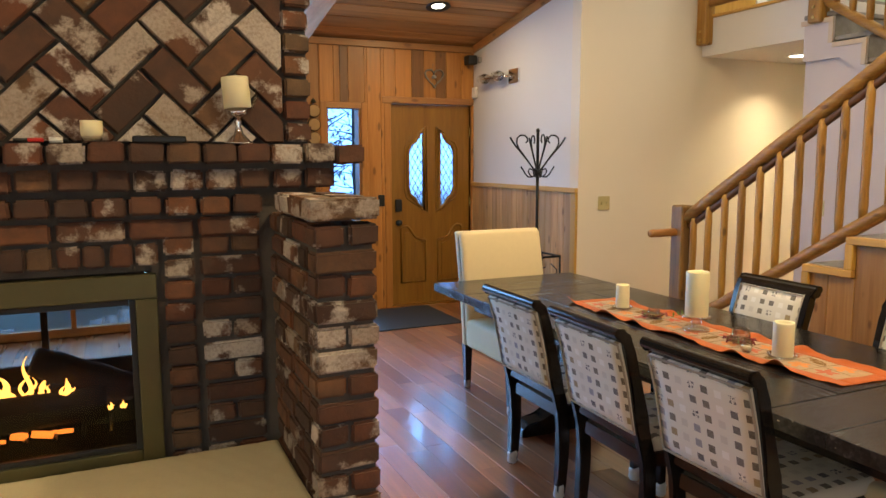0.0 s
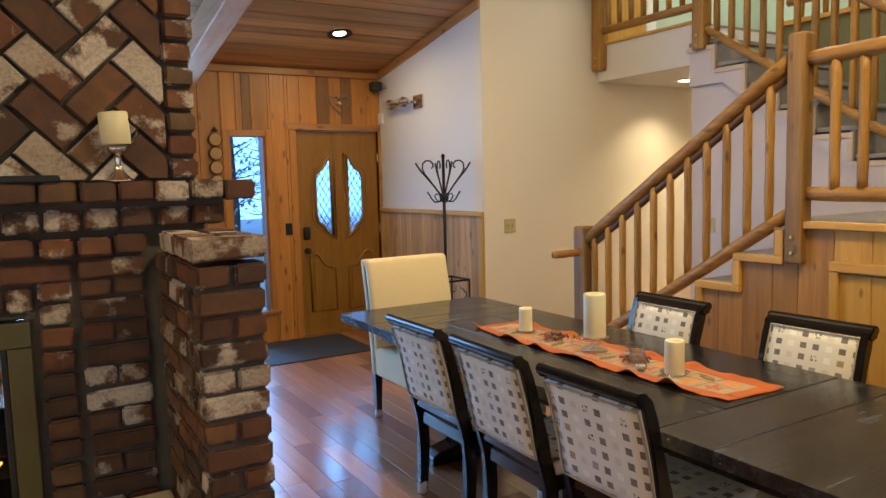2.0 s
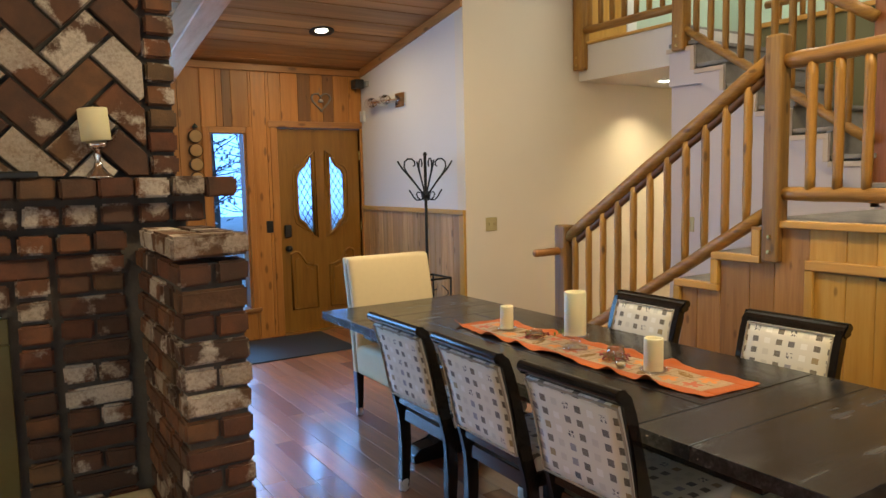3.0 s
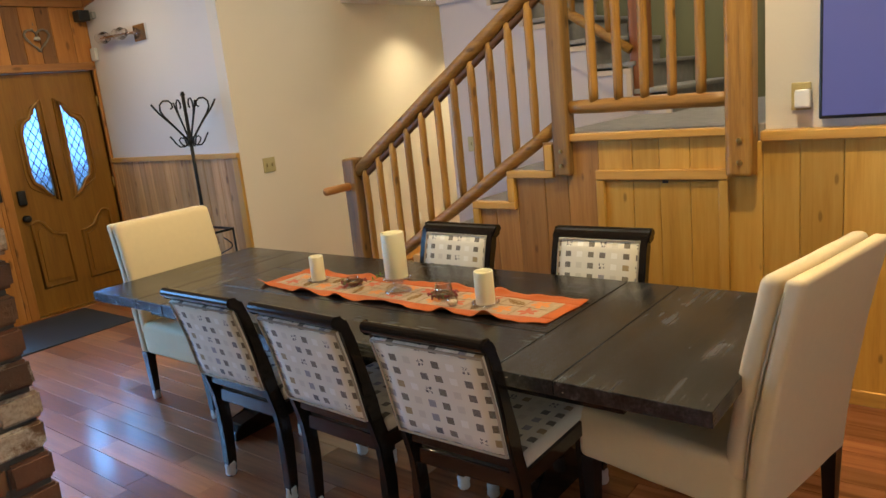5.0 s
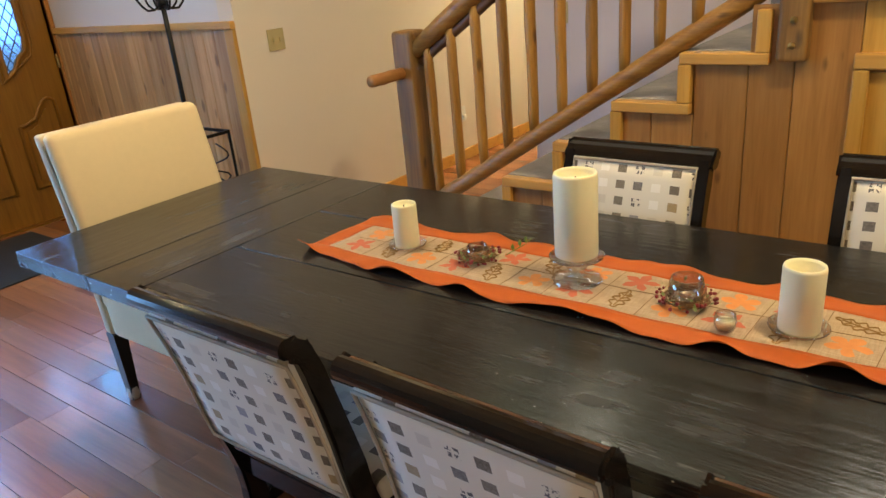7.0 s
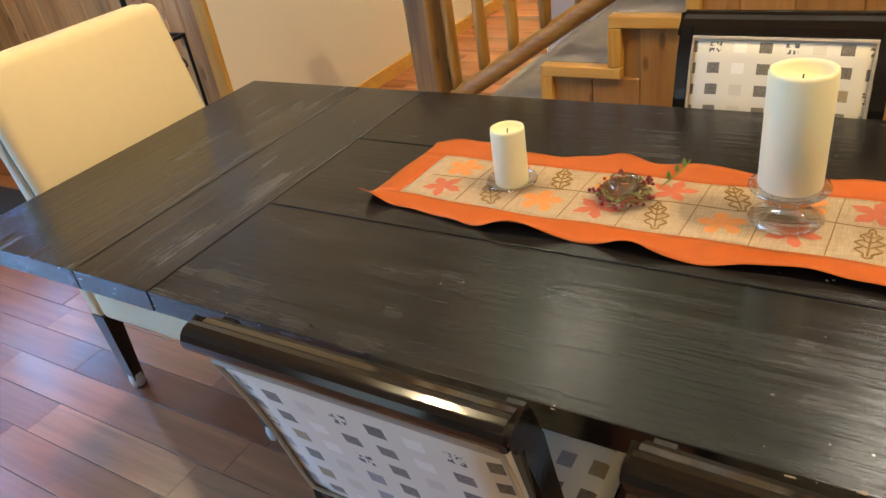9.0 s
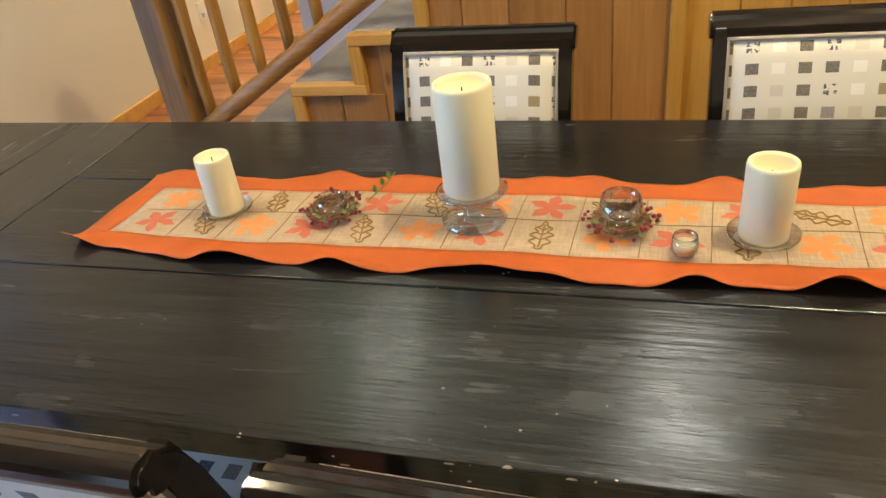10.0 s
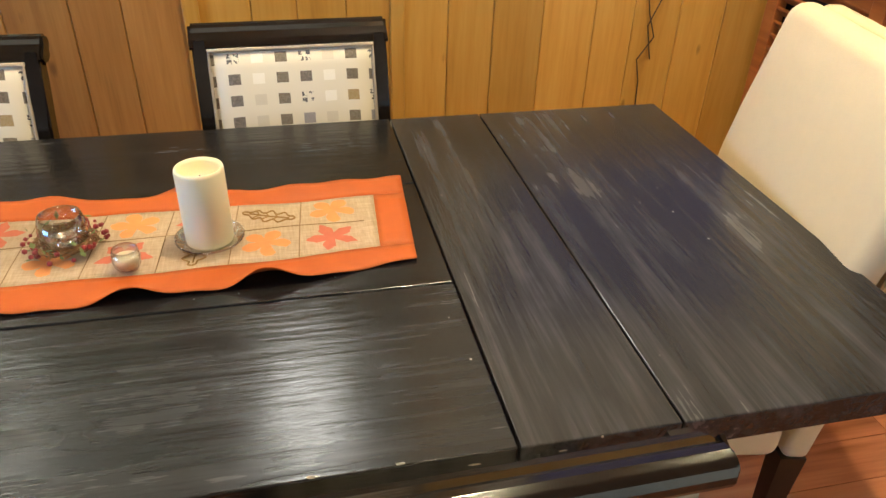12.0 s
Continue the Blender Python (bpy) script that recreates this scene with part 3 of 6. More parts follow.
part("casing", box(4.68, 4.752, DOOR_Y - 0.022, DOOR_Y + 0.10, 0, 2.05, 0.006), PINE_Z, frame_1)
part("casing", box(5.640, WEST_X - 0.002, DOOR_Y - 0.022, DOOR_Y + 0.10, 0, 2.05, 0.004), PINE_Z, frame_1)
part("casing", box(4.66, WEST_X - 0.002, DOOR_Y - 0.026, DOOR_Y + 0.10, 2.052, 2.115, 0.006), PINE_X, frame_1)
part("threshold", box(4.752, 5.640, DOOR_Y - 0.02, DOOR_Y + 0.12, 0, 0.012), BRASS, frame_1)

# sidelight window
win = thing("window_1", "tall narrow sidelight window beside the door", "window", kind="structure")
a, b, c, d = OPEN_WIN
pane = part("glass_pane", box(a, b, DOOR_Y + 0.06, DOOR_Y + 0.066, c, d), PANE, win)
pane.visible_shadow = False
for nm, bx in (("casing", (a - 0.062, a, c - 0.055, d + 0.06)), ("casing", (b, b + 0.062, c - 0.055, d + 0.06))):
    part(nm, box(bx[0], bx[1], DOOR_Y - 0.024, DOOR_Y + 0.0, bx[2], bx[3], 0.006), PINE_Z, win)
part("casing", box(a, b, DOOR_Y - 0.022, DOOR_Y, d, d + 0.058, 0.005), PINE_X, win)
part("window_sill", box(a - 0.08, b + 0.08, DOOR_Y - 0.045, DOOR_Y + 0.06, c - 0.035, c, 0.006), PINE_X, win)
for _x in (a, b - 0.02):
    part("jamb", box(_x, _x + 0.02, DOOR_Y + 0.0, DOOR_Y + 0.14, c, d), PINE_Z, win)

# rear windows, behind the start
for i, (a, b) in enumerate(WINDOW_X):
    w = thing("window_%d" % (i + 2), "white framed living room window with muntins", "window", kind="structure")
    pn = part("glass_pane", box(a, b, Y0 - 0.07, Y0 - 0.064, 1.0, 2.5), PANE, w)
    pn.visible_shadow = False
    for k in range(5):
        x = a + (b - a) * k / 4
        part("muntin", box(x - 0.02, x + 0.02, Y0 - 0.09, Y0 - 0.04, 1.0, 2.5), WHITE_PLASTIC, w)
    for k in range(4):
        z = 1.0 + 1.5 * k / 3
        part("muntin", box(a, b, Y0 - 0.088, Y0 - 0.042, z - 0.018, z + 0.018), WHITE_PLASTIC, w)

# assumed west windows, added behind the fill lights
for i, (a, b, lo, hi) in enumerate(WEST_WINDOWS):
    w = thing("window_%d" % (i + 4), "assumed white framed window in the unseen side wall", "window", kind="structure")
    pn = part("glass_pane", box(X0 - 0.07, X0 - 0.064, a, b, lo, hi), PANE, w)
    pn.visible_shadow = False
    for k in range(4):
        y = a + (b - a) * k / 3
        part("muntin", box(X0 - 0.11, X0 - 0.075, y - 0.025, y + 0.025, lo, hi), WHITE_PLASTIC, w)

# ---- staircase ----
RISE, RUN = 0.181, 0.261
stair = thing("staircase", "pine staircase with grey carpet treads and pine side panelling", "staircase", kind="structure")
LAND_Z = 1.267


def nose(i):
    return 5.781 + (5 - i) * RUN


for i in range(1, 7):
    z, y = RISE * i, nose(i)
    back = nose(i + 1)
    part("tread", box(STAIR_X + 0.03, INNER_X, back - 0.03, y + 0.02, z - 0.03, z, 0.008), CARPET, stair, "grey carpet tread")
    part("riser", box(STAIR_X + 0.03, INNER_X, y - 0.03, y, z - RISE, z - 0.03), CARPET, stair)
    part("side_trim", box(STAIR_X - 0.022, STAIR_X + 0.03, back - 0.022, y + 0.022, z - 0.045, z - 0.004, 0.005), PANEL_Y, stair, "pine stringer trim")
    part("side_trim", box(STAIR_X - 0.02, STAIR_X + 0.03, back - 0.022, back + 0.026, z - 0.004, z + RISE - 0.045, 0.005), PANEL_Z, stair)
part("landing", box(STAIR_X + 0.03, 8.05, 4.16, nose(7), LAND_Z - 0.2, LAND_Z + 0.016, 0.008), CARPET, stair, "grey carpeted landing")
part("landing_trim", box(STAIR_X - 0.03, STAIR_X + 0.03, 4.28, nose(7) - 0.05, LAND_Z - 0.03, LAND_Z + 0.008, 0.006), PANEL_Y, stair)
part("landing_trim", box(STAIR_X - 0.03, 5.86, Y0, 4.16, 1.205, 1.252, 0.006), PANEL_Y, stair, "pine ledge below the white wall")
# upper flight
for k in range(1, 8):
    y, z = 6.30 - 0.262 * (6 - k), LAND_Z + RISE * k
    part("tread", box(INNER_X - 0.015, 8.05, y - 0.02, y + 0.262, z - 0.032, z, 0.008), CARPET, stair, "grey carpet tread")
    part("riser", box(INNER_X - 0.012, 8.05, y, y + 0.03, z - RISE, z - 0.032), CARPET, stair)
prof = []
for k in range(1, 8):
    y, z = 6.30 - 0.262 * (6 - k), LAND_Z + RISE * k - 0.045
    prof += [(y, z - RISE), (y, z)] if k > 1 else [(y, z)]
prof += [(6.80, prof[-1][1]), (6.80, 2.2), (6.50, 2.2), (4.99, 1.18)]
part("stringer", prism(prof, "x", INNER_X - 0.03, INNER_X - 0.0165), LAVENDER, stair, "pale painted stringer")
for k in range(1, 8):
    y, z = 6.30 - 0.262 * (6 - k), LAND_Z + RISE * k - 0.045
    part("stringer_trim", box(INNER_X - 0.042, INNER_X - 0.031, y, y + 0.262, z - 0.035, z, 0.003), TRIM_PINK, stair)
    part("stringer_trim", box(INNER_X - 0.041, INNER_X - 0.031, y, y + 0.035, z - RISE, z - 0.035, 0.003), TRIM_PINK, stair)
part("panel_backing", prism([(nose(1), 0.0)] + [p for i in range(1, 7) for p in ((nose(i), RISE * i - 0.05), (nose(i + 1), RISE * i - 0.05))] + [(nose(7), 1.2), (Y0, 1.2), (Y0, 0)], "x", STAIR_X + 0.012, STAIR_X + 0.05), plain("panel_groove", (0.30, 0.155, 0.05), 0.7), stair)


# ---- log railings ----
def railing(name, label):
    return thing(name, label, "railing", kind="structure")


rail = railing("stair_railing", "peeled log stair railing with round balusters")
RX = STAIR_X + 0.045


def post(name, x, y, z0, z1, r, seed, parent):
    rnd = random.Random(seed)
    bm = bmesh.new()
    pts = [(x + rnd.uniform(-0.004, 0.004), y + rnd.uniform(-0.004, 0.004), z0 + (z1 - z0) * i / 8) for i in range(9)]
    tube(pts, [r * rnd.uniform(0.97, 1.03) for _ in pts], 14, bm)
    bmesh.ops.bevel(bm, geom=[e for e in bm.edges if len({round(v.co.z, 3) for v in e.verts}) == 1 and (abs(e.verts[0].co.z - z1) < 1e-4 or abs(e.verts[0].co.z - z0) < 1e-4)], offset=0.008, segments=2, affect="EDGES")
    return part(name, bm, LOG_Z, parent, "", True)


def square_post(name, x, y, z0, z1, h, parent, mat):
    return part(name, box(x - h, x + h, y - h, y + h, z0, z1, 0.018, 3), mat, parent)


square_post("newel_post", 5.855, 6.845, 0.0, 1.175, 0.060, rail, POST_Z)
part("rail_stub", log((5.58, 6.86, 0.985), (5.82, 6.86, 0.985), 0.028, 3), PINE_X, rail, "", True)
part("landing_post", box(5.752, 5.845, 5.118, 5.214, 1.055, 2.225, 0.014, 3), POST_Z, rail, "weathered brown square post")
part("tall_post", box(5.715, 5.835, 4.18, 4.302, 1.05, 3.3, 0.022, 3), LOG_Z, rail)
part("handrail", log((RX, 6.80, 1.085), (RX, 5.20, 2.135), 0.043, 11, 14), LOG_Y, rail, "", True)
# dark thin log below the handrail, its colour stands for the rail's shade
part("handrail_cleat", log((RX + 0.012, 6.78, 1.030), (RX + 0.012, 5.21, 2.062), 0.024, 12, 8), plain("dark_rail_shade", (0.12, 0.05, 0.016), 0.5), rail, "", True)
part("bottom_rail", log((RX, 6.82, 0.315), (RX, 5.20, 1.335), 0.038, 13, 14), LOG_Y, rail, "", True)
NB = 11
for i in range(NB):
    y = 6.73 - 0.1365 * i
    zt = 1.085 + (6.80 - y) * (1.05 / 1.60) - 0.02
    zb = 0.315 + (6.82 - y) * (1.02 / 1.62) + 0.01
    part("baluster", log((RX, y, zb), (RX, y, zt), 0.0235, 40 + i, 10, 8, taper=0.85), LOG_Z, rail, "", True)
part("landing_rail", log((5.81, 5.14, 1.415), (5.79, 4.26, 1.405), 0.036, 21, 12), LOG_Y, rail, "", True)
part("landing_rail", log((5.81, 5.14, 2.09), (5.79, 4.26, 2.10), 0.042, 22, 12), LOG_Y, rail, "", True)
for i in range(5):
    y = 4.98 - 0.138 * i
    part("baluster", log((5.80, y, 1.425), (5.80, y, 2.075), 0.0245, 60 + i, 10, 8, taper=0.97), LOG_Z, rail, "", True)
for y, z in ((5.165, 1.11), (5.165, 1.19)):
    part("bolt", lathe([(0, 0), (0.011, 0), (0.011, 0.006), (0, 0.008)], 10), BRASS, rail, "brass bolt").matrix_basis = pose(5.752, y, z, 0, -90, 0)
for z in (1.12, 1.22):
    part("bolt", lathe([(0, 0), (0.013, 0), (0.013, 0.008), (0, 0.01)], 10), BRASS, rail, "brass bolt").matrix_basis = pose(5.715, 4.235, z, 0, -90, 0)

rail2 = railing("upper_railing", "peeled log railing along the upper flight and landing")
UX = INNER_X - 0.03
square_post("post", UX, 7.79, 2.46, 3.75, 0.055, rail2, LOG_Z)
square_post("post", UX, 6.69, 2.46, 3.75, 0.055, rail2, LOG_Z)
square_post("post", 6.99, 5.22, 1.28, 3.4, 0.06, rail2, wood("red_brown_post", (0.16, 0.05, 0.015), (0.27, 0.09, 0.028), (0.34, 0.13, 0.04), "z", 0.35, vary=0.0))
part("bottom_rail", log((UX, 7.76, 2.80), (UX, 6.70, 2.80), 0.034, 31), LOG_Y, rail2, "", True)
part("top_rail", log((UX, 7.76, 3.55), (UX, 6.70, 3.55), 0.04, 32), LOG_Y, rail2, "", True)
for i in range(7):
    y = 7.68 - 0.1345 * i
    part("baluster", log((UX, y, 2.81), (UX, y, 3.54), 0.024, 80 + i, 10, 6), LOG_Z, rail2, "", True)
part("bottom_rail", log((UX, 6.66, 2.625), (UX, 5.25, 1.70), 0.034, 33, 12), LOG_Y, rail2, "", True)
part("top_rail", log((UX, 6.66, 3.36), (UX, 5.25, 2.44), 0.04, 34, 12), LOG_Y, rail2, "", True)
for i in range(10):
    y = 6.551 - 0.128 * i
    zb = 2.625 - (6.66 - y) * 0.656
    part("baluster", log((UX, y, zb), (UX, y, zb + 0.73), 0.024, 100 + i, 10, 6), LOG_Z, rail2, "", True)
for z in (2.50, 2.57):
    for y in (7.79, 6.69):
        part("bolt", lathe([(0, 0), (0.012, 0), (0.012, 0.007), (0, 0.009)], 10), BRASS, rail2).matrix_basis = pose(UX - 0.055, y, z, 0, -90, 0)
far_rail = railing("gallery_railing", "peeled log gallery railing on the half wall")
part("cap", box(8.02, 8.18, 4.16, 6.8, 2.75, 2.79, 0.006), PANEL_Y, far_rail)
part("rail", log((8.1, 4.2, 2.95), (8.1, 6.78, 2.95), 0.036, 35), LOG_Y, far_rail, "", True)
part("rail", log((8.1, 4.2, 3.6), (8.1, 6.78, 3.6), 0.036, 36), LOG_Y, far_rail, "", True)
for i in range(12):
    part("baluster", log((8.1, 4.35 + 0.21 * i, 2.79), (8.1, 4.35 + 0.21 * i, 3.59), 0.024, 120 + i, 8, 5), LOG_Z, far_rail, "", True)

# wide window of the entrance wall, behind the chimney
side_win = thing("window_3", "wide pine-framed window with muntins behind the chimney", "window", kind="structure")
a, b, c, d = OPEN_SIDE
for lo, hi in ((a - 0.06, a + 0.03), (b - 0.03, b + 0.03)):
    part("casing", box(lo, hi, DOOR_Y - 0.022, DOOR_Y - 0.0005, c - 0.05, d + 0.05, 0.005), PINE_Z, side_win)
part("casing", box(a + 0.031, b - 0.031, DOOR_Y - 0.022, DOOR_Y - 0.0005, d - 0.02, d + 0.05, 0.005), PINE_X, side_win)
part("window_sill", box(a + 0.031, b - 0.031, DOOR_Y - 0.04, DOOR_Y - 0.0005, c - 0.05, c + 0.02, 0.005), PINE_X, side_win)
for k in range(1, 4):
    part("muntin", box(a + 0.65 * k - 0.02, a + 0.65 * k + 0.02, DOOR_Y - 0.06, DOOR_Y - 0.041, c, d, 0.004), PINE_Z, side_win)
for z in (0.72, 1.2, 1.68):
    part("muntin", box(a, b, DOOR_Y - 0.082, DOOR_Y - 0.061, z - 0.018, z + 0.018, 0.004), PINE_X, side_win)
part("glass_pane", box(a, b, DOOR_Y + 0.06, DOOR_Y + 0.066, c, d), PANE, side_win).visible_shadow = False

# ---- dining table ----
TX0, TX1, TY0, TY1, TZ = 4.005, 5.013, 3.805, 6.99, 0.735


def table_wood(name, axis, worn, pale, gloss):
    """Black stained boards, worn and waxy, with streaks of wear and painted-in reflected sheen."""
    m = Nodes(name)
    sc = [22.0] * 3
    sc["xyz".index(axis)] = 1.3
    v = m.coords(tuple(sc), 1.0)
    g, f = m.noise(v, 1.0, 6, 0.65), m.noise(v, 4.0, 4, 0.6)
    blot = m.noise(m.coords((1, 1, 1), 1.0), 3.5, 4)
    stops = ((0.32, 0.004), (0.58, 0.008), (0.74, 0.015), (0.84, 0.034))
    col = m.ramp(m.math("MULTIPLY_ADD", f, 0.4, m.math("MULTIPLY", g, 0.7)), *[(p, (c * pale, c * pale * 0.98, c * pale * 1.06)) for p, c in stops])
    spk = m.n("TexVoronoi")
    spk.inputs["Scale"].default_value = 34
    m.link(m.coords((1, 1, 1), 1.0), spk.inputs["Vector"])
    speck = m.math("MULTIPLY", m.math("LESS_THAN", spk.outputs["Distance"], m.math("MULTIPLY", m.noise(m.coords((60, 60, 60), 1.0), 1.0, 2), 0.14)), m.step(m.noise(m.coords((1, 1, 1), 1.0), 2.6, 3), 0.54, 0.62))
    col = m.mix(m.math("MULTIPLY", speck, 0.5), col, (0.40, 0.39, 0.38))
    ws = [24.0] * 3
    ws["xyz".index(axis)] = 1.0
    rub = m.math("MULTIPLY", m.step(m.noise(m.coords((1, 1, 1), 1.0), 2.2, 3), 0.34, 0.60), m.step(m.noise(m.coords((6, 6, 6), 1.0), 1.0, 3), 0.32, 0.58))
    # blue-grey streaks: rubbed wear, and reflected sheen put into the colour
    wear_sheen = m.math("MULTIPLY", m.step(m.noise(m.coords(tuple(ws), 1.0), 1.0, 6, 0.75), 0.46, 0.72), rub)
    col = m.mix(m.math("MULTIPLY", wear_sheen, worn), col, (0.16, 0.165, 0.185))
    m.bump(m.math("ADD", m.math("MULTIPLY_ADD", f, 0.5, g), m.math("MULTIPLY", m.noise(m.coords((4, 4, 4), 1.0), 1.0, 2), 0.8)), 0.20, 0.005)
    rough = m.math("ADD", m.math("MULTIPLY_ADD", blot, 0.24, 0.06), m.math("MULTIPLY", wear_sheen, 0.25))
    return m.done(col, rough, Specular_IOR_Level=gloss)


TAB_Y, TAB_X = table_wood("table_board_along", "y", 0.22, 1.2, 0.42), table_wood("table_board_across", "x", 0.46, 2.8, 0.40)
table = thing("dining_table", "long black stained plank dining table, worn edges", "table")
TH = 0.048
for x0, x1 in ((TX0, 4.347), (4.350, 4.687), (4.690, TX1)):
    part("board", box(x0, x1, 4.476, 6.334, TZ - TH, TZ, 0.0022), TAB_Y, table)
for y0, y1 in ((TY0, 4.258), (4.261, 4.472), (6.338, 6.56), (6.563, TY1)):
    part("board", box(TX0, TX1, y0, y1, TZ - TH, TZ - 0.0005, 0.0022), TAB_X, table)
part("apron", box(TX0 + 0.13, TX0 + 0.16, TY0 + 0.3, TY1 - 0.3, TZ - 0.13, TZ - TH), TAB_Y, table)
part("apron", box(TX1 - 0.16, TX1 - 0.13, TY0 + 0.3, TY1 - 0.3, TZ - 0.13, TZ - TH), TAB_Y, table)
part("apron", box(TX0 + 0.161, TX1 - 0.161, TY0 + 0.3, TY0 + 0.33, TZ - 0.13, TZ - TH), TAB_X, table)
part("apron", box(TX0 + 0.161, TX1 - 0.161, TY1 - 0.33, TY1 - 0.3, TZ - 0.13, TZ - TH), TAB_X, table)
for y in (4.62, 6.22):
    foot = [(4.16, 0), (4.16, 0.05), (4.20, 0.075), (4.30, 0.085), (4.40, 0.14), (4.44, 0.2), (4.58, 0.2), (4.62, 0.14), (4.72, 0.085), (4.82, 0.075), (4.86, 0.05), (4.86, 0)]
    ft = prism(foot, "y", y - 0.06, y + 0.06)
    bmesh.ops.bevel(ft, geom=ft.edges[:], offset=0.006, segments=1, affect="EDGES")
    part("trestle_foot", ft, BLACK_WOOD, table, "black lacquered scrolled foot")
    part("trestle_column", box(4.44, 4.58, y - 0.05, y + 0.05, 0.2, TZ - 0.1, 0.008), BLACK_WOOD, table)
    part("trestle_head", box(4.18, 4.84, y - 0.04, y + 0.04, TZ - 0.12, TZ - TH - 0.001, 0.006), BLACK_WOOD, table)
rnd = random.Random(21)
chips = bmesh.new()
for k in range(20):
    y = rnd.uniform(4.1, 6.7)
    L, w = rnd.choice((0.002, 0.003, 0.004, 0.009)), rnd.uniform(0.0008, 0.0018)
    z0 = TZ - rnd.choice((0.0, 0.0, 0.001, 0.014, 0.028))
    ring = [(math.cos(radians(60 * n + 20)) * L * rnd.uniform(0.5, 1.0), math.sin(radians(60 * n + 20)) * w * rnd.uniform(0.6, 1.2)) for n in range(6)]
    prism([(y + p, z0 - 0.0032 + q) for p, q in ring], "x", TX0 - 0.0006, TX0 + 0.004, chips)
    if k % 3 == 0:
        y += rnd.uniform(0.05, 0.2)
        prism([(TX0 + 0.003 + q * 1.4, y + p) for p, q in ring], "z", TZ - 0.003, TZ + 0.0006, chips)
part("edge_chips", chips, plain("bare_wood_chip", (0.42, 0.37, 0.31), 0.8, vary=0.3), table, "pale bare chips along the worn edge")["kind"] = "stuff"
part("stretcher", box(4.48, 4.54, 4.67, 6.17, 0.22, 0.32, 0.006), BLACK_WOOD, table)

# ---- upholstered dining chairs ----


def stile_curve(n=13):
    pts = ((-0.022, 0.0), (-0.010, 0.2), (-0.012, 0.38), (-0.046, 0.52), (-0.082, 0.70), (-0.134, 0.885))
    out = []
    for i in range(n):
        t = i / (n - 1) * (len(pts) - 1)
        k = min(int(t), len(pts) - 2)
        f = t - k
        p0, p1, p2, p3 = pts[max(k - 1, 0)], pts[k], pts[k + 1], pts[min(k + 2, len(pts) - 1)]
        out.append(tuple(0.5 * (2 * p1[j] + (p2[j] - p0[j]) * f + (2 * p0[j] - 5 * p1[j] + 4 * p2[j] - p3[j]) * f * f + (3 * p1[j] - p0[j] - 3 * p2[j] + p3[j]) * f ** 3) for j in range(2)))
    return out


def back_x(z):
    c = stile_curve(25)
    for (xa, za), (xb, zb) in zip(c, c[1:]):
        if za <= z <= zb:
            return xa + (xb - xa) * (z - za) / (zb - za)
    return c[-1][0]


def sock(bm, x, y):
    rnd = random.Random(int(x * 100 + y * 999))
    return tube([(x, y, 0.001), (x, y, 0.012), (x, y, 0.03), (x + 0.002, y, 0.05), (x, y, 0.062)], [0.02 * rnd.uniform(0.9, 1.1), 0.026, 0.024, 0.026 * rnd.uniform(0.9, 1.1), 0.023], 9, bm)


SOCK = plain("white_felt_sock", (0.68, 0.66, 0.64), 0.9, vary=0.2, scale=90, bump=0.5)
PIPING = plain("taupe_piping", (0.38, 0.32, 0.25), 0.8)


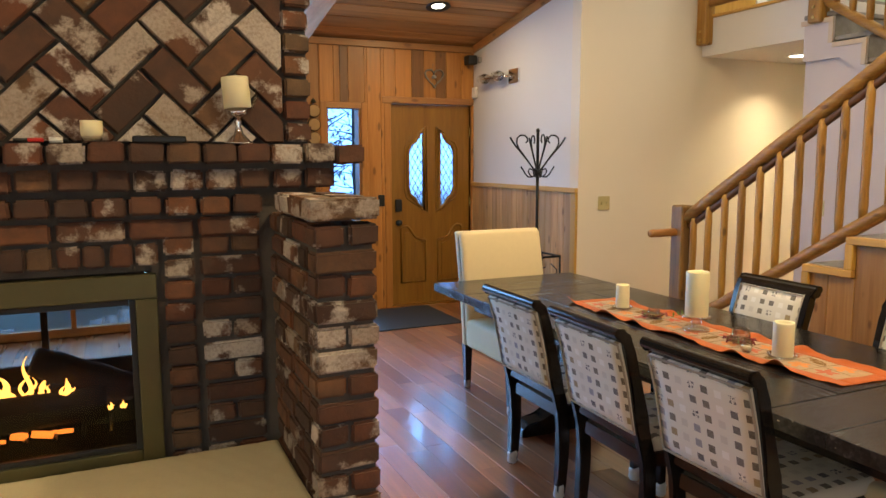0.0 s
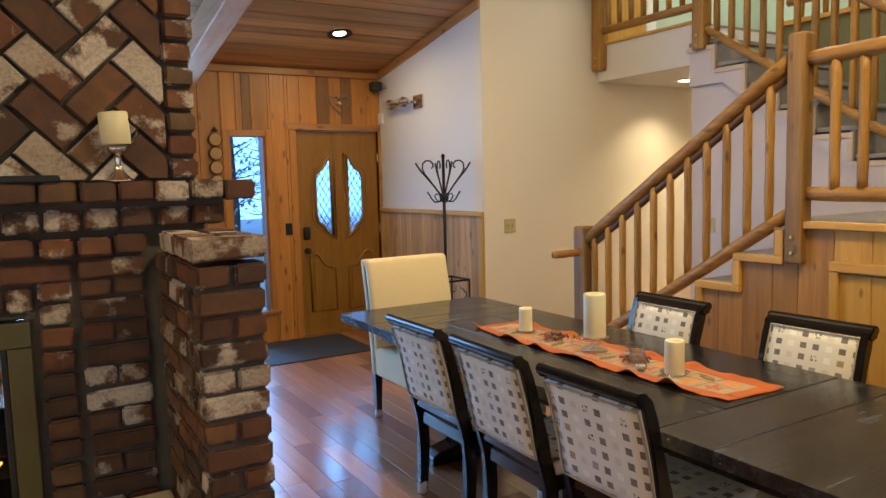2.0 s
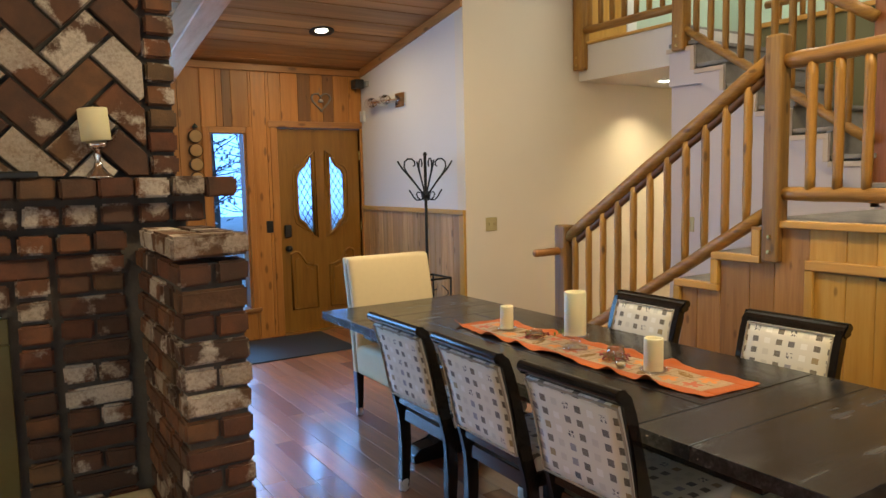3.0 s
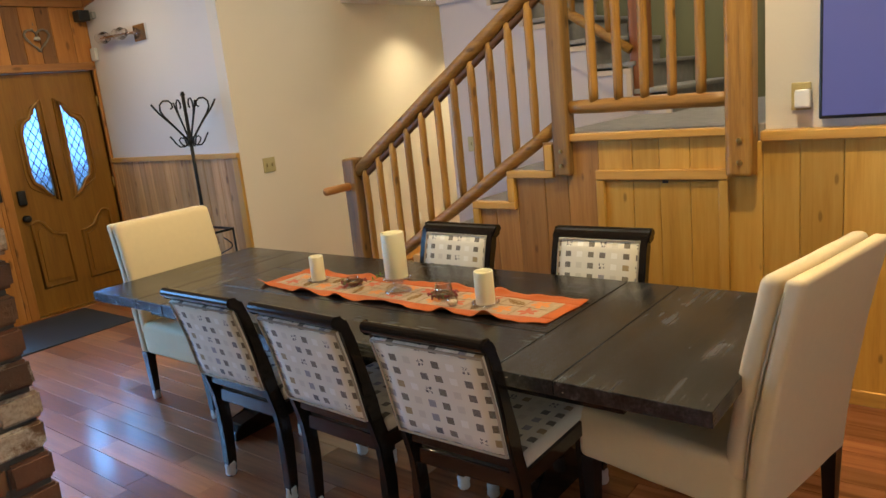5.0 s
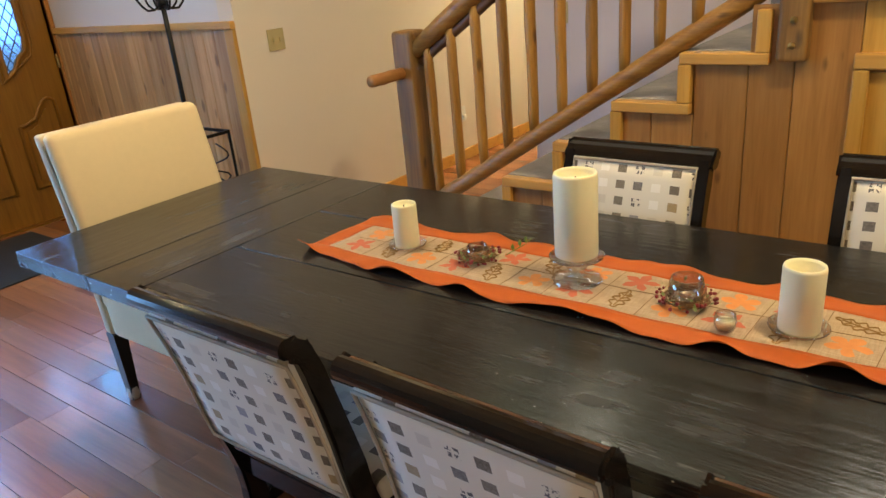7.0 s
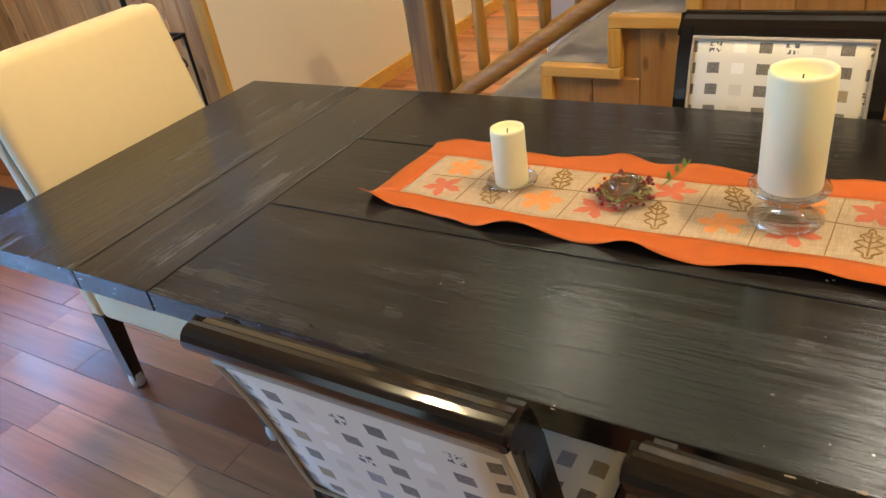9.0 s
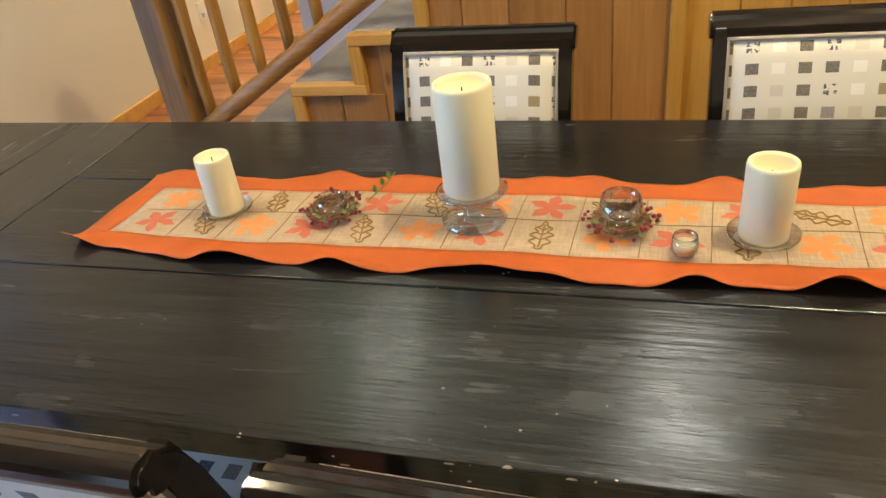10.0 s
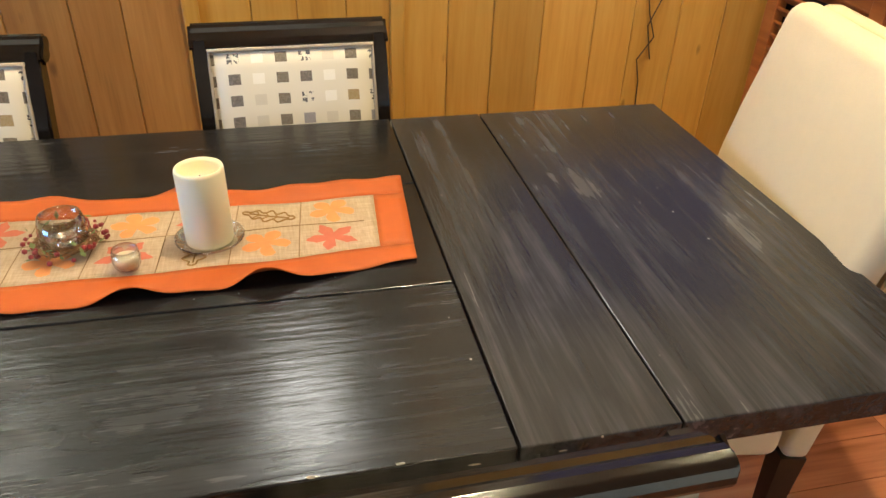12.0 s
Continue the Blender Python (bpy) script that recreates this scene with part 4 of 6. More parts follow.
def dining_chair(at):
    ch = thing("dining_chair", "black lacquered dining chair upholstered in cream cloth with small squares", "chair", "chairs round the table", at=at)
    W = 0.225
    for s in (-1, 1):
        c = stile_curve()
        bm = bmesh.new()
        rows = []
        for i, (x, z) in enumerate(c):
            dx = 0.020 + 0.010 * math.sin(math.pi * i / 12)
            hw = 0.017
            yc = s * (W - hw)
            rows.append([bm.verts.new((x + sx * dx, yc + sy * hw, z)) for sx, sy in ((-1, -1), (1, -1), (1, 1), (-1, 1))])
        for a, b in zip(rows, rows[1:]):
            for j in range(4):
                k = (j + 1) % 4
                bm.faces.new((a[j], a[k], b[k], b[j]))
        bm.faces.new(rows[0][::-1])
        bm.faces.new(rows[-1])
        bmesh.ops.bevel(bm, geom=[e for e in bm.edges if abs(e.verts[0].co.z - e.verts[1].co.z) > 0.02], offset=0.006, segments=2, affect="EDGES")
        part("back_leg", bm, BLACK_WOOD, ch)
        part("leg_sock", sock(None, -0.022, s * (W - 0.017)), SOCK, ch, "crumpled white felt foot sock", True)
        part("front_leg", tube([(0.40, s * (W - 0.022), 0.0), (0.40, s * (W - 0.022), 0.42)], [0.014, 0.021], 4, square=True), BLACK_WOOD, ch)
        part("leg_sock", sock(None, 0.40, s * (W - 0.022)), SOCK, ch, "crumpled white felt foot sock", True)
        part("side_rail", box(-0.004, 0.40, s * (W - 0.018) - 0.012, s * (W - 0.018) + 0.012, 0.37, 0.425, 0.003), BLACK_WOOD, ch)
    # crest rail: a thick rolled top board
    crest = [(-0.114, 0.858), (-0.142, 0.848), (-0.152, 0.864), (-0.165, 0.871)]
    crest += [(-0.165 + 0.020 * math.cos(radians(k)), 0.891 + 0.020 * math.sin(radians(k))) for k in range(265, 39, -25)]
    crest += [(-0.136, 0.897), (-0.119, 0.884), (-0.110, 0.870)]
    bm = prism(crest, "y", -W - 0.006, W + 0.006)
    bmesh.ops.bevel(bm, geom=[e for e in bm.edges if abs(e.verts[0].co.y - e.verts[1].co.y) < 1e-6], offset=0.006, segments=2, affect="EDGES")
    part("crest_rail", bm, BLACK_WOOD, ch)
    part("lower_rail", box(back_x(0.475) - 0.016, back_x(0.475) + 0.016, -W + 0.035, W - 0.035, 0.455, 0.498, 0.004), BLACK_WOOD, ch)
    part("rear_seat_rail", box(-0.026, 0.004, -W + 0.035, W - 0.035, 0.365, 0.425, 0.004), BLACK_WOOD, ch)
    part("front_rail", box(0.39, 0.412, -W + 0.045, W - 0.045, 0.36, 0.42, 0.004), BLACK_WOOD, ch)
    # the padded back follows the curve of the stiles
    bm = bmesh.new()
    N, M = 9, 8
    z0 = 0.505
    fronts = []
    for side, y1, z1 in ((-1, W - 0.013, 0.852), (1, W - 0.032, 0.866)):
        grid = []
        for i in range(N):
            z = z0 + (z1 - z0) * i / (N - 1)
            row = []
            for j in range(M):
                y = -y1 + 2 * y1 * j / (M - 1)
                e = min(1, 5 * min(i / (N - 1), 1 - i / (N - 1), j / (M - 1), 1 - j / (M - 1)) + 0.15)
                row.append(bm.verts.new((back_x(z) + side * ((0.026 if side < 0 else 0.012) + 0.014 * math.sqrt(e)), y, z)))
            grid.append(row)
        for i in range(N - 1):
            for j in range(M - 1):
                bm.faces.new((grid[i][j], grid[i][j + 1], grid[i + 1][j + 1], grid[i + 1][j]))
        fronts.append(grid)
    g0, g1 = fronts
    loop = [(0, j) for j in range(M)] + [(i, M - 1) for i in range(1, N)] + [(N - 1, j) for j in range(M - 2, -1, -1)] + [(i, 0) for i in range(N - 2, 0, -1)]
    for (a, b), (c, d) in zip(loop, loop[1:] + loop[:1]):
        bm.faces.new((g0[a][b], g0[c][d], g1[c][d], g1[a][b]))
    pad = part("backrest_pad", bm, FABRIC, ch, "", True)
    for side, y1, z1 in ((-1, W - 0.013, 0.852), (1, W - 0.032, 0.866)):
        path = []
        for (i, j) in loop:
            z = z0 + (z1 - z0) * i / (N - 1)
            path.append((back_x(z) + side * (0.036 if side < 0 else 0.022), (-y1 + 2 * y1 * j / (M - 1)) * 0.985, z0 + 0.004 + (z1 - z0 - 0.008) * i / (N - 1)))
        part("piping", tube(path + [path[0]], 0.0042, 6, closed=False), PIPING, pad, "", True)
    seat = box(0.0, 0.425, -W + 0.004, W - 0.004, 0.425, 0.485, 0.022, 4)
    for v in seat.verts:
        if v.co.z > 0.46:
            v.co.z += 0.012 * (1 - ((v.co.x - 0.22) / 0.2) ** 2) * (1 - (v.co.y / W) ** 2)
    part("seat", seat, FABRIC, ch, "", True)
    return ch


first = dining_chair(pose(3.980, 5.715, 0, 0, 0, 0))
copy_thing(first, pose(3.976, 5.142, 0, 0, 0, -1.5))
copy_thing(first, pose(3.983, 4.582, 0, 0, 0, 0.8))
copy_thing(first, pose(5.018, 5.442, 0, 0, 0, 178.5))
copy_thing(first, pose(5.062, 4.677, 0, 0, 0, 181.5))

# ---- slipcovered end chairs ----


def soft_box(x0, x1, y0, y1, z0, z1, r, lean=0.0, belly=0.0, cuts=5):
    bm = bmesh.new()
    bmesh.ops.create_cube(bm, size=1)
    for v in bm.verts:
        v.co = Vector(((x0 + x1) / 2 + v.co.x * (x1 - x0), (y0 + y1) / 2 + v.co.y * (y1 - y0), (z0 + z1) / 2 + v.co.z * (z1 - z0)))
    bmesh.ops.bevel(bm, geom=bm.edges[:], offset=r, segments=4, affect="EDGES", profile=0.5)
    bmesh.ops.subdivide_edges(bm, edges=[e for e in bm.edges if e.calc_length() > 0.12], cuts=cuts, use_grid_fill=True)
    for v in bm.verts:
        f = (v.co.z - z0) / (z1 - z0)
        v.co.x += -lean * max(0, f) ** 1.4 + noise.noise(v.co * 9) * 0.004
        v.co.y += noise.noise(v.co * 7 + Vector((3, 1, 2))) * 0.005
        if belly and v.co.x > (x0 + x1) / 2 - lean * max(0, f) ** 1.4:
            v.co.x += belly * max(0, 1 - (2 * (v.co.y - y0) / (y1 - y0) - 1) ** 2) * max(0, math.sin(math.pi * f))
    return bm


LEG_DARK = plain("dark_leg_wood", (0.012, 0.008, 0.006), 0.3)


def slip_chair(at):
    ch = thing("parsons_chair", "high-backed cream slipcovered parsons chair with black legs at the table end", "chair", "cream end chairs", at=at)
    part("backrest", soft_box(0.036, 0.100, -0.300, 0.300, 0.40, 1.032, 0.028, 0.115, 0.012), SLIP, ch, "", True)
    part("outer_back", soft_box(-0.01, 0.043, -0.297, 0.297, 0.285, 1.026, 0.016, 0.122), SLIP, ch, "", True)
    part("seat", soft_box(0.05, 0.635, -0.30, 0.30, 0.285, 0.475, 0.03), SLIP, ch, "", True)
    part("back_seam", tube([(0.035 - 0.112 * (i / 8) ** 1.4, 0.292, 0.42 + 0.57 * i / 8) for i in range(9)], 0.004, 6), plain("slipcover_seam", (0.45, 0.37, 0.25), 0.9), ch, "", True)
    part("back_seam", tube([(0.035 - 0.112 * (i / 8) ** 1.4, -0.292, 0.42 + 0.57 * i / 8) for i in range(9)], 0.004, 6), bpy.data.materials["slipcover_seam"], ch, "", True)
    for x in (0.022, 0.60):
        for s in (-1, 1):
            part("leg", tube([(x, s * 0.272, 0.0), (x, s * 0.272, 0.29)], [0.016, 0.026], 4, square=True), LEG_DARK, ch, "black tapered leg")
            part("leg_cap", tube([(x, s * 0.272, 0.001), (x, s * 0.272, 0.02), (x, s * 0.272, 0.05)], [0.021, 0.024, 0.022], 8), SOCK, ch, "white felt foot cap", True)
    return ch


far_chair = slip_chair(pose(4.560, 7.118, 0, 0, 0, -90))
near_chair = copy_thing(far_chair, pose(4.535, 3.712, 0, 0, 0, 79))

# ---- table runner ----
RX0, RX1, RY0, RY1 = 4.414, 4.704, 4.510, 6.120


def runner_z(x, y):
    v = min(1, max(0, (y - RY0) / (RY1 - RY0)))
    near = RX0 - 0.034 * min(1, 4 * v, 4 * (1 - v))
    u = (x - near) / (RX1 - near)
    e = max(0, 1 - 6 * u) if u < 0.5 else max(0, 1 - 6 * (1 - u))
    w = 0.5 + 0.5 * math.sin(y * 23 + (0 if u < 0.5 else 2.1) + 1.3 * math.sin(y * 9))
    return TZ + 0.0035 + e * e * (0.022 if u < 0.5 else 0.013) * w * w + e * 0.004 * (0.5 + 0.5 * math.sin(y * 61 + (3 if u > 0.5 else 0))) + 0.0012 * math.sin(y * 31 + x * 40)


def runner_xy(u, v):
    x, y = RX0 + (RX1 - RX0) * u, RY0 + (RY1 - RY0) * v
    x -= 0.034 * max(0, 1 - 2 * u) * min(1, 4 * v, 4 * (1 - v))
    return x + 0.006 * math.sin(y * 17) * (abs(2 * u - 1) ** 3) + 0.004 * math.sin(y * 5), y - 0.021 * (u - 0.5)


def runner_sheet(u0, u1, v0, v1, nu, nv, lift=0.0):
    bm = bmesh.new()
    grid = []
    for i in range(nv + 1):
        row = []
        for j in range(nu + 1):
            u, v = u0 + (u1 - u0) * j / nu, v0 + (v1 - v0) * i / nv
            x, y = runner_xy(u, v)
            row.append(bm.verts.new((x, y, runner_z(x, y) + lift)))
        grid.append(row)
    for i in range(nv):
        for j in range(nu):
            bm.faces.new((grid[i][j], grid[i][j + 1], grid[i + 1][j + 1], grid[i + 1][j]))
    ex = bmesh.ops.extrude_face_region(bm, geom=bm.faces[:])
    for v in ex["geom"]:
        if isinstance(v, bmesh.types.BMVert):
            v.co.z -= 0.0018
    return bm


ORANGE = plain("orange_satin_border", (0.43, 0.086, 0.006), 0.62, vary=0.28, scale=26, bump=0.5)


def linen():
    m = Nodes("tan_linen")
    v = m.coords()
    a, b = m.noise(m.coords((300, 30, 30)), 1, 3), m.noise(m.coords((30, 300, 30)), 1, 3)
    w = m.math("MULTIPLY", m.math("ADD", a, b), 0.5)
    col = m.ramp(w, (0.3, (0.31, 0.225, 0.15)), (0.5, (0.41, 0.31, 0.215)), (0.7, (0.50, 0.39, 0.285)))
    m.bump(w, 0.3, 0.001)
    return m.done(col, 0.9)


runner = thing("table_runner", "autumn leaf table runner with wavy orange border on the table", "runner")
B_U, B_V = 0.195, 0.036
part("field", runner_sheet(B_U, 1 - B_U, B_V, 1 - B_V, 10, 90), linen(), runner, "tan linen field", True)
for n_, uv in (("border", (0, B_U, 0, 1)), ("border", (1 - B_U, 1, 0, 1))):
    part(n_, runner_sheet(*uv, 5, 140, 0.0006), ORANGE, runner, "", True)
for uv in ((B_U, 1 - B_U, 0, B_V), (B_U, 1 - B_U, 1 - B_V, 1)):
    part("border", runner_sheet(*uv, 8, 4, 0.0006), ORANGE, runner, "", True)
LEAF_COL = (plain("coral_leaf_print", (0.48, 0.13, 0.075), 0.9, vary=0.35, scale=60), plain("orange_leaf_print", (0.62, 0.25, 0.085), 0.9, vary=0.35, scale=60), plain("brown_leaf_print", (0.26, 0.15, 0.05), 0.85, vary=0.3, scale=150))


def leaf(cu, cv, size, turn, kind, seed):
    rnd = random.Random(seed)
    cx, cy = runner_xy(cu, cv)
    bm = bmesh.new()
    lobes = 5 if kind != 2 else 9
    n = 60
    pts = []
    for i in range(n):
        a = 2 * math.pi * i / n
        if kind == 2:
            f = i / 30 if i <= 30 else (60 - i) / 30
            half = 0.46 * math.sin(math.pi * f) ** 0.6 * (0.78 + 0.30 * math.cos(f * 8 * math.pi)) * (1.15 - 0.4 * f)
            along, across = size * (2.2 * f - 1.1), size * half * (1 if i <= 30 else -1)
            r, a = math.hypot(along, across), math.atan2(across, along)
        else:
            w = abs(math.cos(a * lobes / 2))
            stem = 0.55 if abs(a - math.pi) < 0.28 else 1.0
            r = size * stem * ((0.40 + 0.58 * w ** 1.3 + 0.07 * math.cos(a * 15)) if kind == 0 else (0.34 + 0.60 * w ** 0.6)) * rnd.uniform(0.97, 1.03)
        x = cx + r * math.cos(a + turn)
        y = cy + r * math.sin(a + turn) * 1.05
        pts.append((x, y))

    def put(x, y, d=0.0009):
        return (x, y, runner_z(x, y) + d)
    if kind == 2:
        # stitched outline and midrib
        tube([put(x, y) for x, y in pts + [pts[0]]], 0.0018, 4, bm, closed=False)
        tube([put(cx - size * 0.9 * math.cos(turn), cy - size * 0.9 * math.sin(turn)), put(cx, cy), put(cx + size * 0.85 * math.cos(turn), cy + size * 0.85 * math.sin(turn))], 0.0016, 4, bm)
        for k in (-0.4, 0.0, 0.4):
            for s in (-1, 1):
                bx, by = cx + size * k * math.cos(turn), cy + size * k * math.sin(turn)
                tube([put(bx, by), put(bx + 0.32 * size * math.cos(turn + s * 0.9), by + 0.32 * size * math.sin(turn + s * 0.9))], 0.0014, 4, bm)
    else:
        c = bm.verts.new(put(cx, cy, 0.0012))
        vs = [bm.verts.new(put(x, y, 0.0012)) for x, y in pts]
        for i in range(n):
            bm.faces.new((c, vs[i], vs[(i + 1) % n]))
    part("leaf_print", bm, LEAF_COL[kind], runner)


for i in range(13):
    v = 0.085 + 0.83 * i / 12
    k = (12 - i) % 3
    leaf(0.355, v, 0.042, 0.4 + 0.5 * math.sin(i * 2.3), (0, 2, 1)[k], i)
    leaf(0.65, v, 0.042, 0.7 + 0.5 * math.sin(i * 1.7), (1, 0, 2)[k], 50 + i)
THREAD = plain("brown_thread", (0.22, 0.14, 0.07), 0.9)
st = bmesh.new()
for v in [0.085 + 0.83 * (i + 0.5) / 12 for i in range(12)]:
    tube([(*runner_xy(u, v), runner_z(*runner_xy(u, v)) + 0.0006) for u in (0.20, 0.34, 0.5, 0.66, 0.80)], 0.0009, 4, st)
tube([(*runner_xy(0.5, v / 40), runner_z(*runner_xy(0.5, v / 40)) + 0.0006) for v in range(2, 39)], 0.0009, 4, st)
part("stitching", st, THREAD, runner)

# ---- candles on the table ----


def candle(x, y, z, r, h, well, name="pillar_candle", label="ivory pillar candle with a hollow burnt top"):
    p = [(0, 0), (r * 0.97, 0), (r, 0.004), (r, h - 0.006), (r * 0.97, h - 0.001), (r * 0.9, h), (r * 0.80, h - 0.006), (r * 0.74, h - well), (0, h - well - 0.002)]
    c = thing(name, label, "candle")
    part("wax", lathe(p, 36, (x, y, z)), WAX, c, "", True)
    part("wick", tube([(x, y, z + h - well - 0.003), (x + 0.001, y, z + h - well + 0.008)], 0.0012, 5), BLACK_PLASTIC, c)
    return c


def plate(x, y, z, r):
    return solid("candle_plate", lathe([(0, 0), (r * 0.7, 0), (r * 0.78, 0.003), (r, 0.011), (r * 1.0, 0.014), (r * 0.96, 0.014), (r * 0.76, 0.007), (0, 0.006)], 36, (x, y, z)), CLEAR, "clear scalloped glass candle plate on the runner", "plate", smooth=True)


plate(4.55, 5.845, TZ + 0.006, 0.052)
candle(4.55, 5.845, TZ + 0.0125, 0.034, 0.120, 0.012)
plate(4.524, 4.85, TZ + 0.006, 0.056)
candle(4.524, 4.85, TZ + 0.0125, 0.0385, 0.133, 0.024)
solid("candle_stand", lathe([(0, 0), (0.058, 0), (0.060, 0.004), (0.045, 0.012), (0.02, 0.020), (0.016, 0.026), (0.024, 0.034), (0.026, 0.040), (0.018, 0.048), (0.022, 0.053), (0.062, 0.060), (0.064, 0.064), (0.058, 0.066), (0, 0.0655)], 40, (4.553, 5.335, TZ + 0.006)), CLEAR, "clear glass pedestal candle stand on the runner", "candle holder", smooth=True)
candle(4.553, 5.335, TZ + 0.0725, 0.050, 0.197, 0.018)


def votive(x, y, z, r, h, name, label):
    c = thing(name, label, "candle holder")
    part("cup", lathe([(0, 0), (r * 0.75, 0), (r * 0.95, h * 0.25), (r, h * 0.6), (r * 0.86, h), (r * 0.82, h), (r * 0.95, h * 0.6), (r * 0.9, h * 0.27), (r * 0.7, 0.004), (0, 0.004)], 30, (x, y, z)), CLEAR, c, "", True)
    return c


TWIG = plain("dry_twig", (0.16, 0.085, 0.035), 0.8)


def wreath(x, y, z, R, seed):
    w = thing("candle_ring", "dried berry and leaf candle ring on the runner", "wreath")
    rnd = random.Random(seed)
    for k in range(9):
        ph = rnd.uniform(0, 6.28)
        pts = []
        for i in range(15):
            a = ph + i * 0.36
            rr = R * (0.82 + 0.16 * math.sin(a * 3 + k)) + rnd.uniform(-0.003, 0.003)
            pts.append((x + rr * math.cos(a), y + rr * math.sin(a), z + 0.008 + 0.010 * abs(math.sin(a * 2 + k)) + rnd.uniform(0, 0.004)))
        part("twig", tube(pts, 0.0016, 5), TWIG, w)
    be = bmesh.new()
    for k in range(46):
        a, rr = rnd.uniform(0, 6.28), R * rnd.uniform(0.75, 1.28)
        m = Matrix.Translation((x + rr * math.cos(a), y + rr * math.sin(a), z + rnd.uniform(0.006, 0.026)))
        bmesh.ops.create_icosphere(be, subdivisions=1, radius=rnd.uniform(0.003, 0.0055), matrix=m)
    part("dried_berry_sprig", be, plain("dark_red_berry", (0.22, 0.02, 0.025), 0.4), w, "dark red dried berries", True)
    lv = bmesh.new()
    for k in range(44):
        a, rr = rnd.uniform(0, 6.28), R * rnd.uniform(0.7, 1.2)
        c = Vector((x + rr * math.cos(a), y + rr * math.sin(a), z + rnd.uniform(0.008, 0.028)))
        d = Vector((rnd.uniform(-1, 1), rnd.uniform(-1, 1), rnd.uniform(-0.3, 0.8))).normalized()
        s = d.cross(Vector((0.2, 0.1, 1))).normalized()
        L = rnd.uniform(0.010, 0.018)
        q = [lv.verts.new(c), lv.verts.new(c + d * L * 0.5 + s * L * 0.28), lv.verts.new(c + d * L), lv.verts.new(c + d * L * 0.5 - s * L * 0.28)]
        lv.faces.new(q)
    part("leaves", lv, plain("dusty_green_leaf", (0.13, 0.16, 0.05), 0.7, vary=0.5), w, "dusty green small leaves")
    return w


wreath(4.553, 5.615, TZ + 0.006, 0.050, 1)
votive(4.553, 5.615, TZ + 0.006, 0.030, 0.042, "glass_votive", "small clear glass votive in the berry ring")
wreath(4.545, 5.075, TZ + 0.006, 0.052, 2)
v2 = votive(4.545, 5.075, TZ + 0.006, 0.038, 0.062, "glass_votive", "round clear glass votive with a silver tealight")
part("tealight", lathe([(0, 0), (0.019, 0), (0.019, 0.015), (0.017, 0.015), (0.016, 0.011), (0, 0.011)], 24, (4.545, 5.075, TZ + 0.012)), CHROME, v2, "silver tealight cup", True)
v3 = votive(4.468, 4.972, TZ + 0.006, 0.022, 0.036, "glass_votive", "small glass votive half full of white wax")
part("wax", lathe([(0, 0), (0.016, 0), (0.019, 0.016), (0, 0.016)], 20, (4.468, 4.972, TZ + 0.0105)), WAX, v3, "white wax", True)
sp = bmesh.new()
tube([(4.60, 5.56, TZ + 0.012), (4.64, 5.53, TZ + 0.03), (4.665, 5.52, TZ + 0.042)], 0.0012, 5, sp)
for k, (dx, s) in enumerate(((0.012, 1), (0.03, -1), (0.045, 1))):
    lathe([(0, 0), (0.005, 0.006), (0.004, 0.014), (0, 0.02)], 6, (4.605 + dx, 5.556 - dx * 0.6, TZ + 0.015 + dx * 0.4), sp)
solid("leaf_sprig", sp, plain("green_sprig", (0.12, 0.20, 0.04), 0.6), "small green leaf sprig beside the candle ring", "sprig")

# ---- entry: coat rack, mat, wall things ----
rack = thing("coat_rack", "black wrought iron coat rack with scrolled hooks", "coat rack")
CX, CY = 5.41, 8.06
part("pole", tube([(CX, CY, 0.02), (CX, CY, 1.72)], 0.013, 10), IRON, rack, "", True)
part("finial", lathe([(0, 0), (0.014, 0.0), (0.018, 0.012), (0.01, 0.03), (0, 0.034)], 12, (CX, CY, 1.715)), IRON, rack, "", True)
for k in range(4):
    a = radians(-14 + 90 * k)
    ca, sa = math.cos(a), math.sin(a)

    def arm(name, outline, r):
        part(name, tube([(CX + q * ca, CY + q * sa, z) for q, z in outline], r, 8), IRON, rack, "", True)
    arm("upper_hook", [(0.012, 1.395), (0.040, 1.425), (0.085, 1.485), (0.135, 1.545), (0.185, 1.600), (0.215, 1.640), (0.236, 1.675)], 0.0075)
    arm("scroll", [(0.060, 1.452), (0.110, 1.520), (0.158, 1.580), (0.180, 1.625), (0.176, 1.668), (0.148, 1.692), (0.112, 1.690), (0.090, 1.668), (0.088, 1.642), (0.104, 1.630)], 0.0065)
    arm("lower_hook", [(0.012, 1.375), (0.045, 1.352), (0.080, 1.352), (0.104, 1.376), (0.122, 1.408), (0.142, 1.436)], 0.006)
    arm("lower_scroll", [(0.045, 1.352), (0.070, 1.376), (0.080, 1.402), (0.066, 1.420), (0.048, 1.412)], 0.0055)
part("collar", lathe([(0.013, 0), (0.026, 0.01), (0.026, 0.03), (0.013, 0.04)], 14, (CX, CY, 1.36)), IRON, rack, "", True)
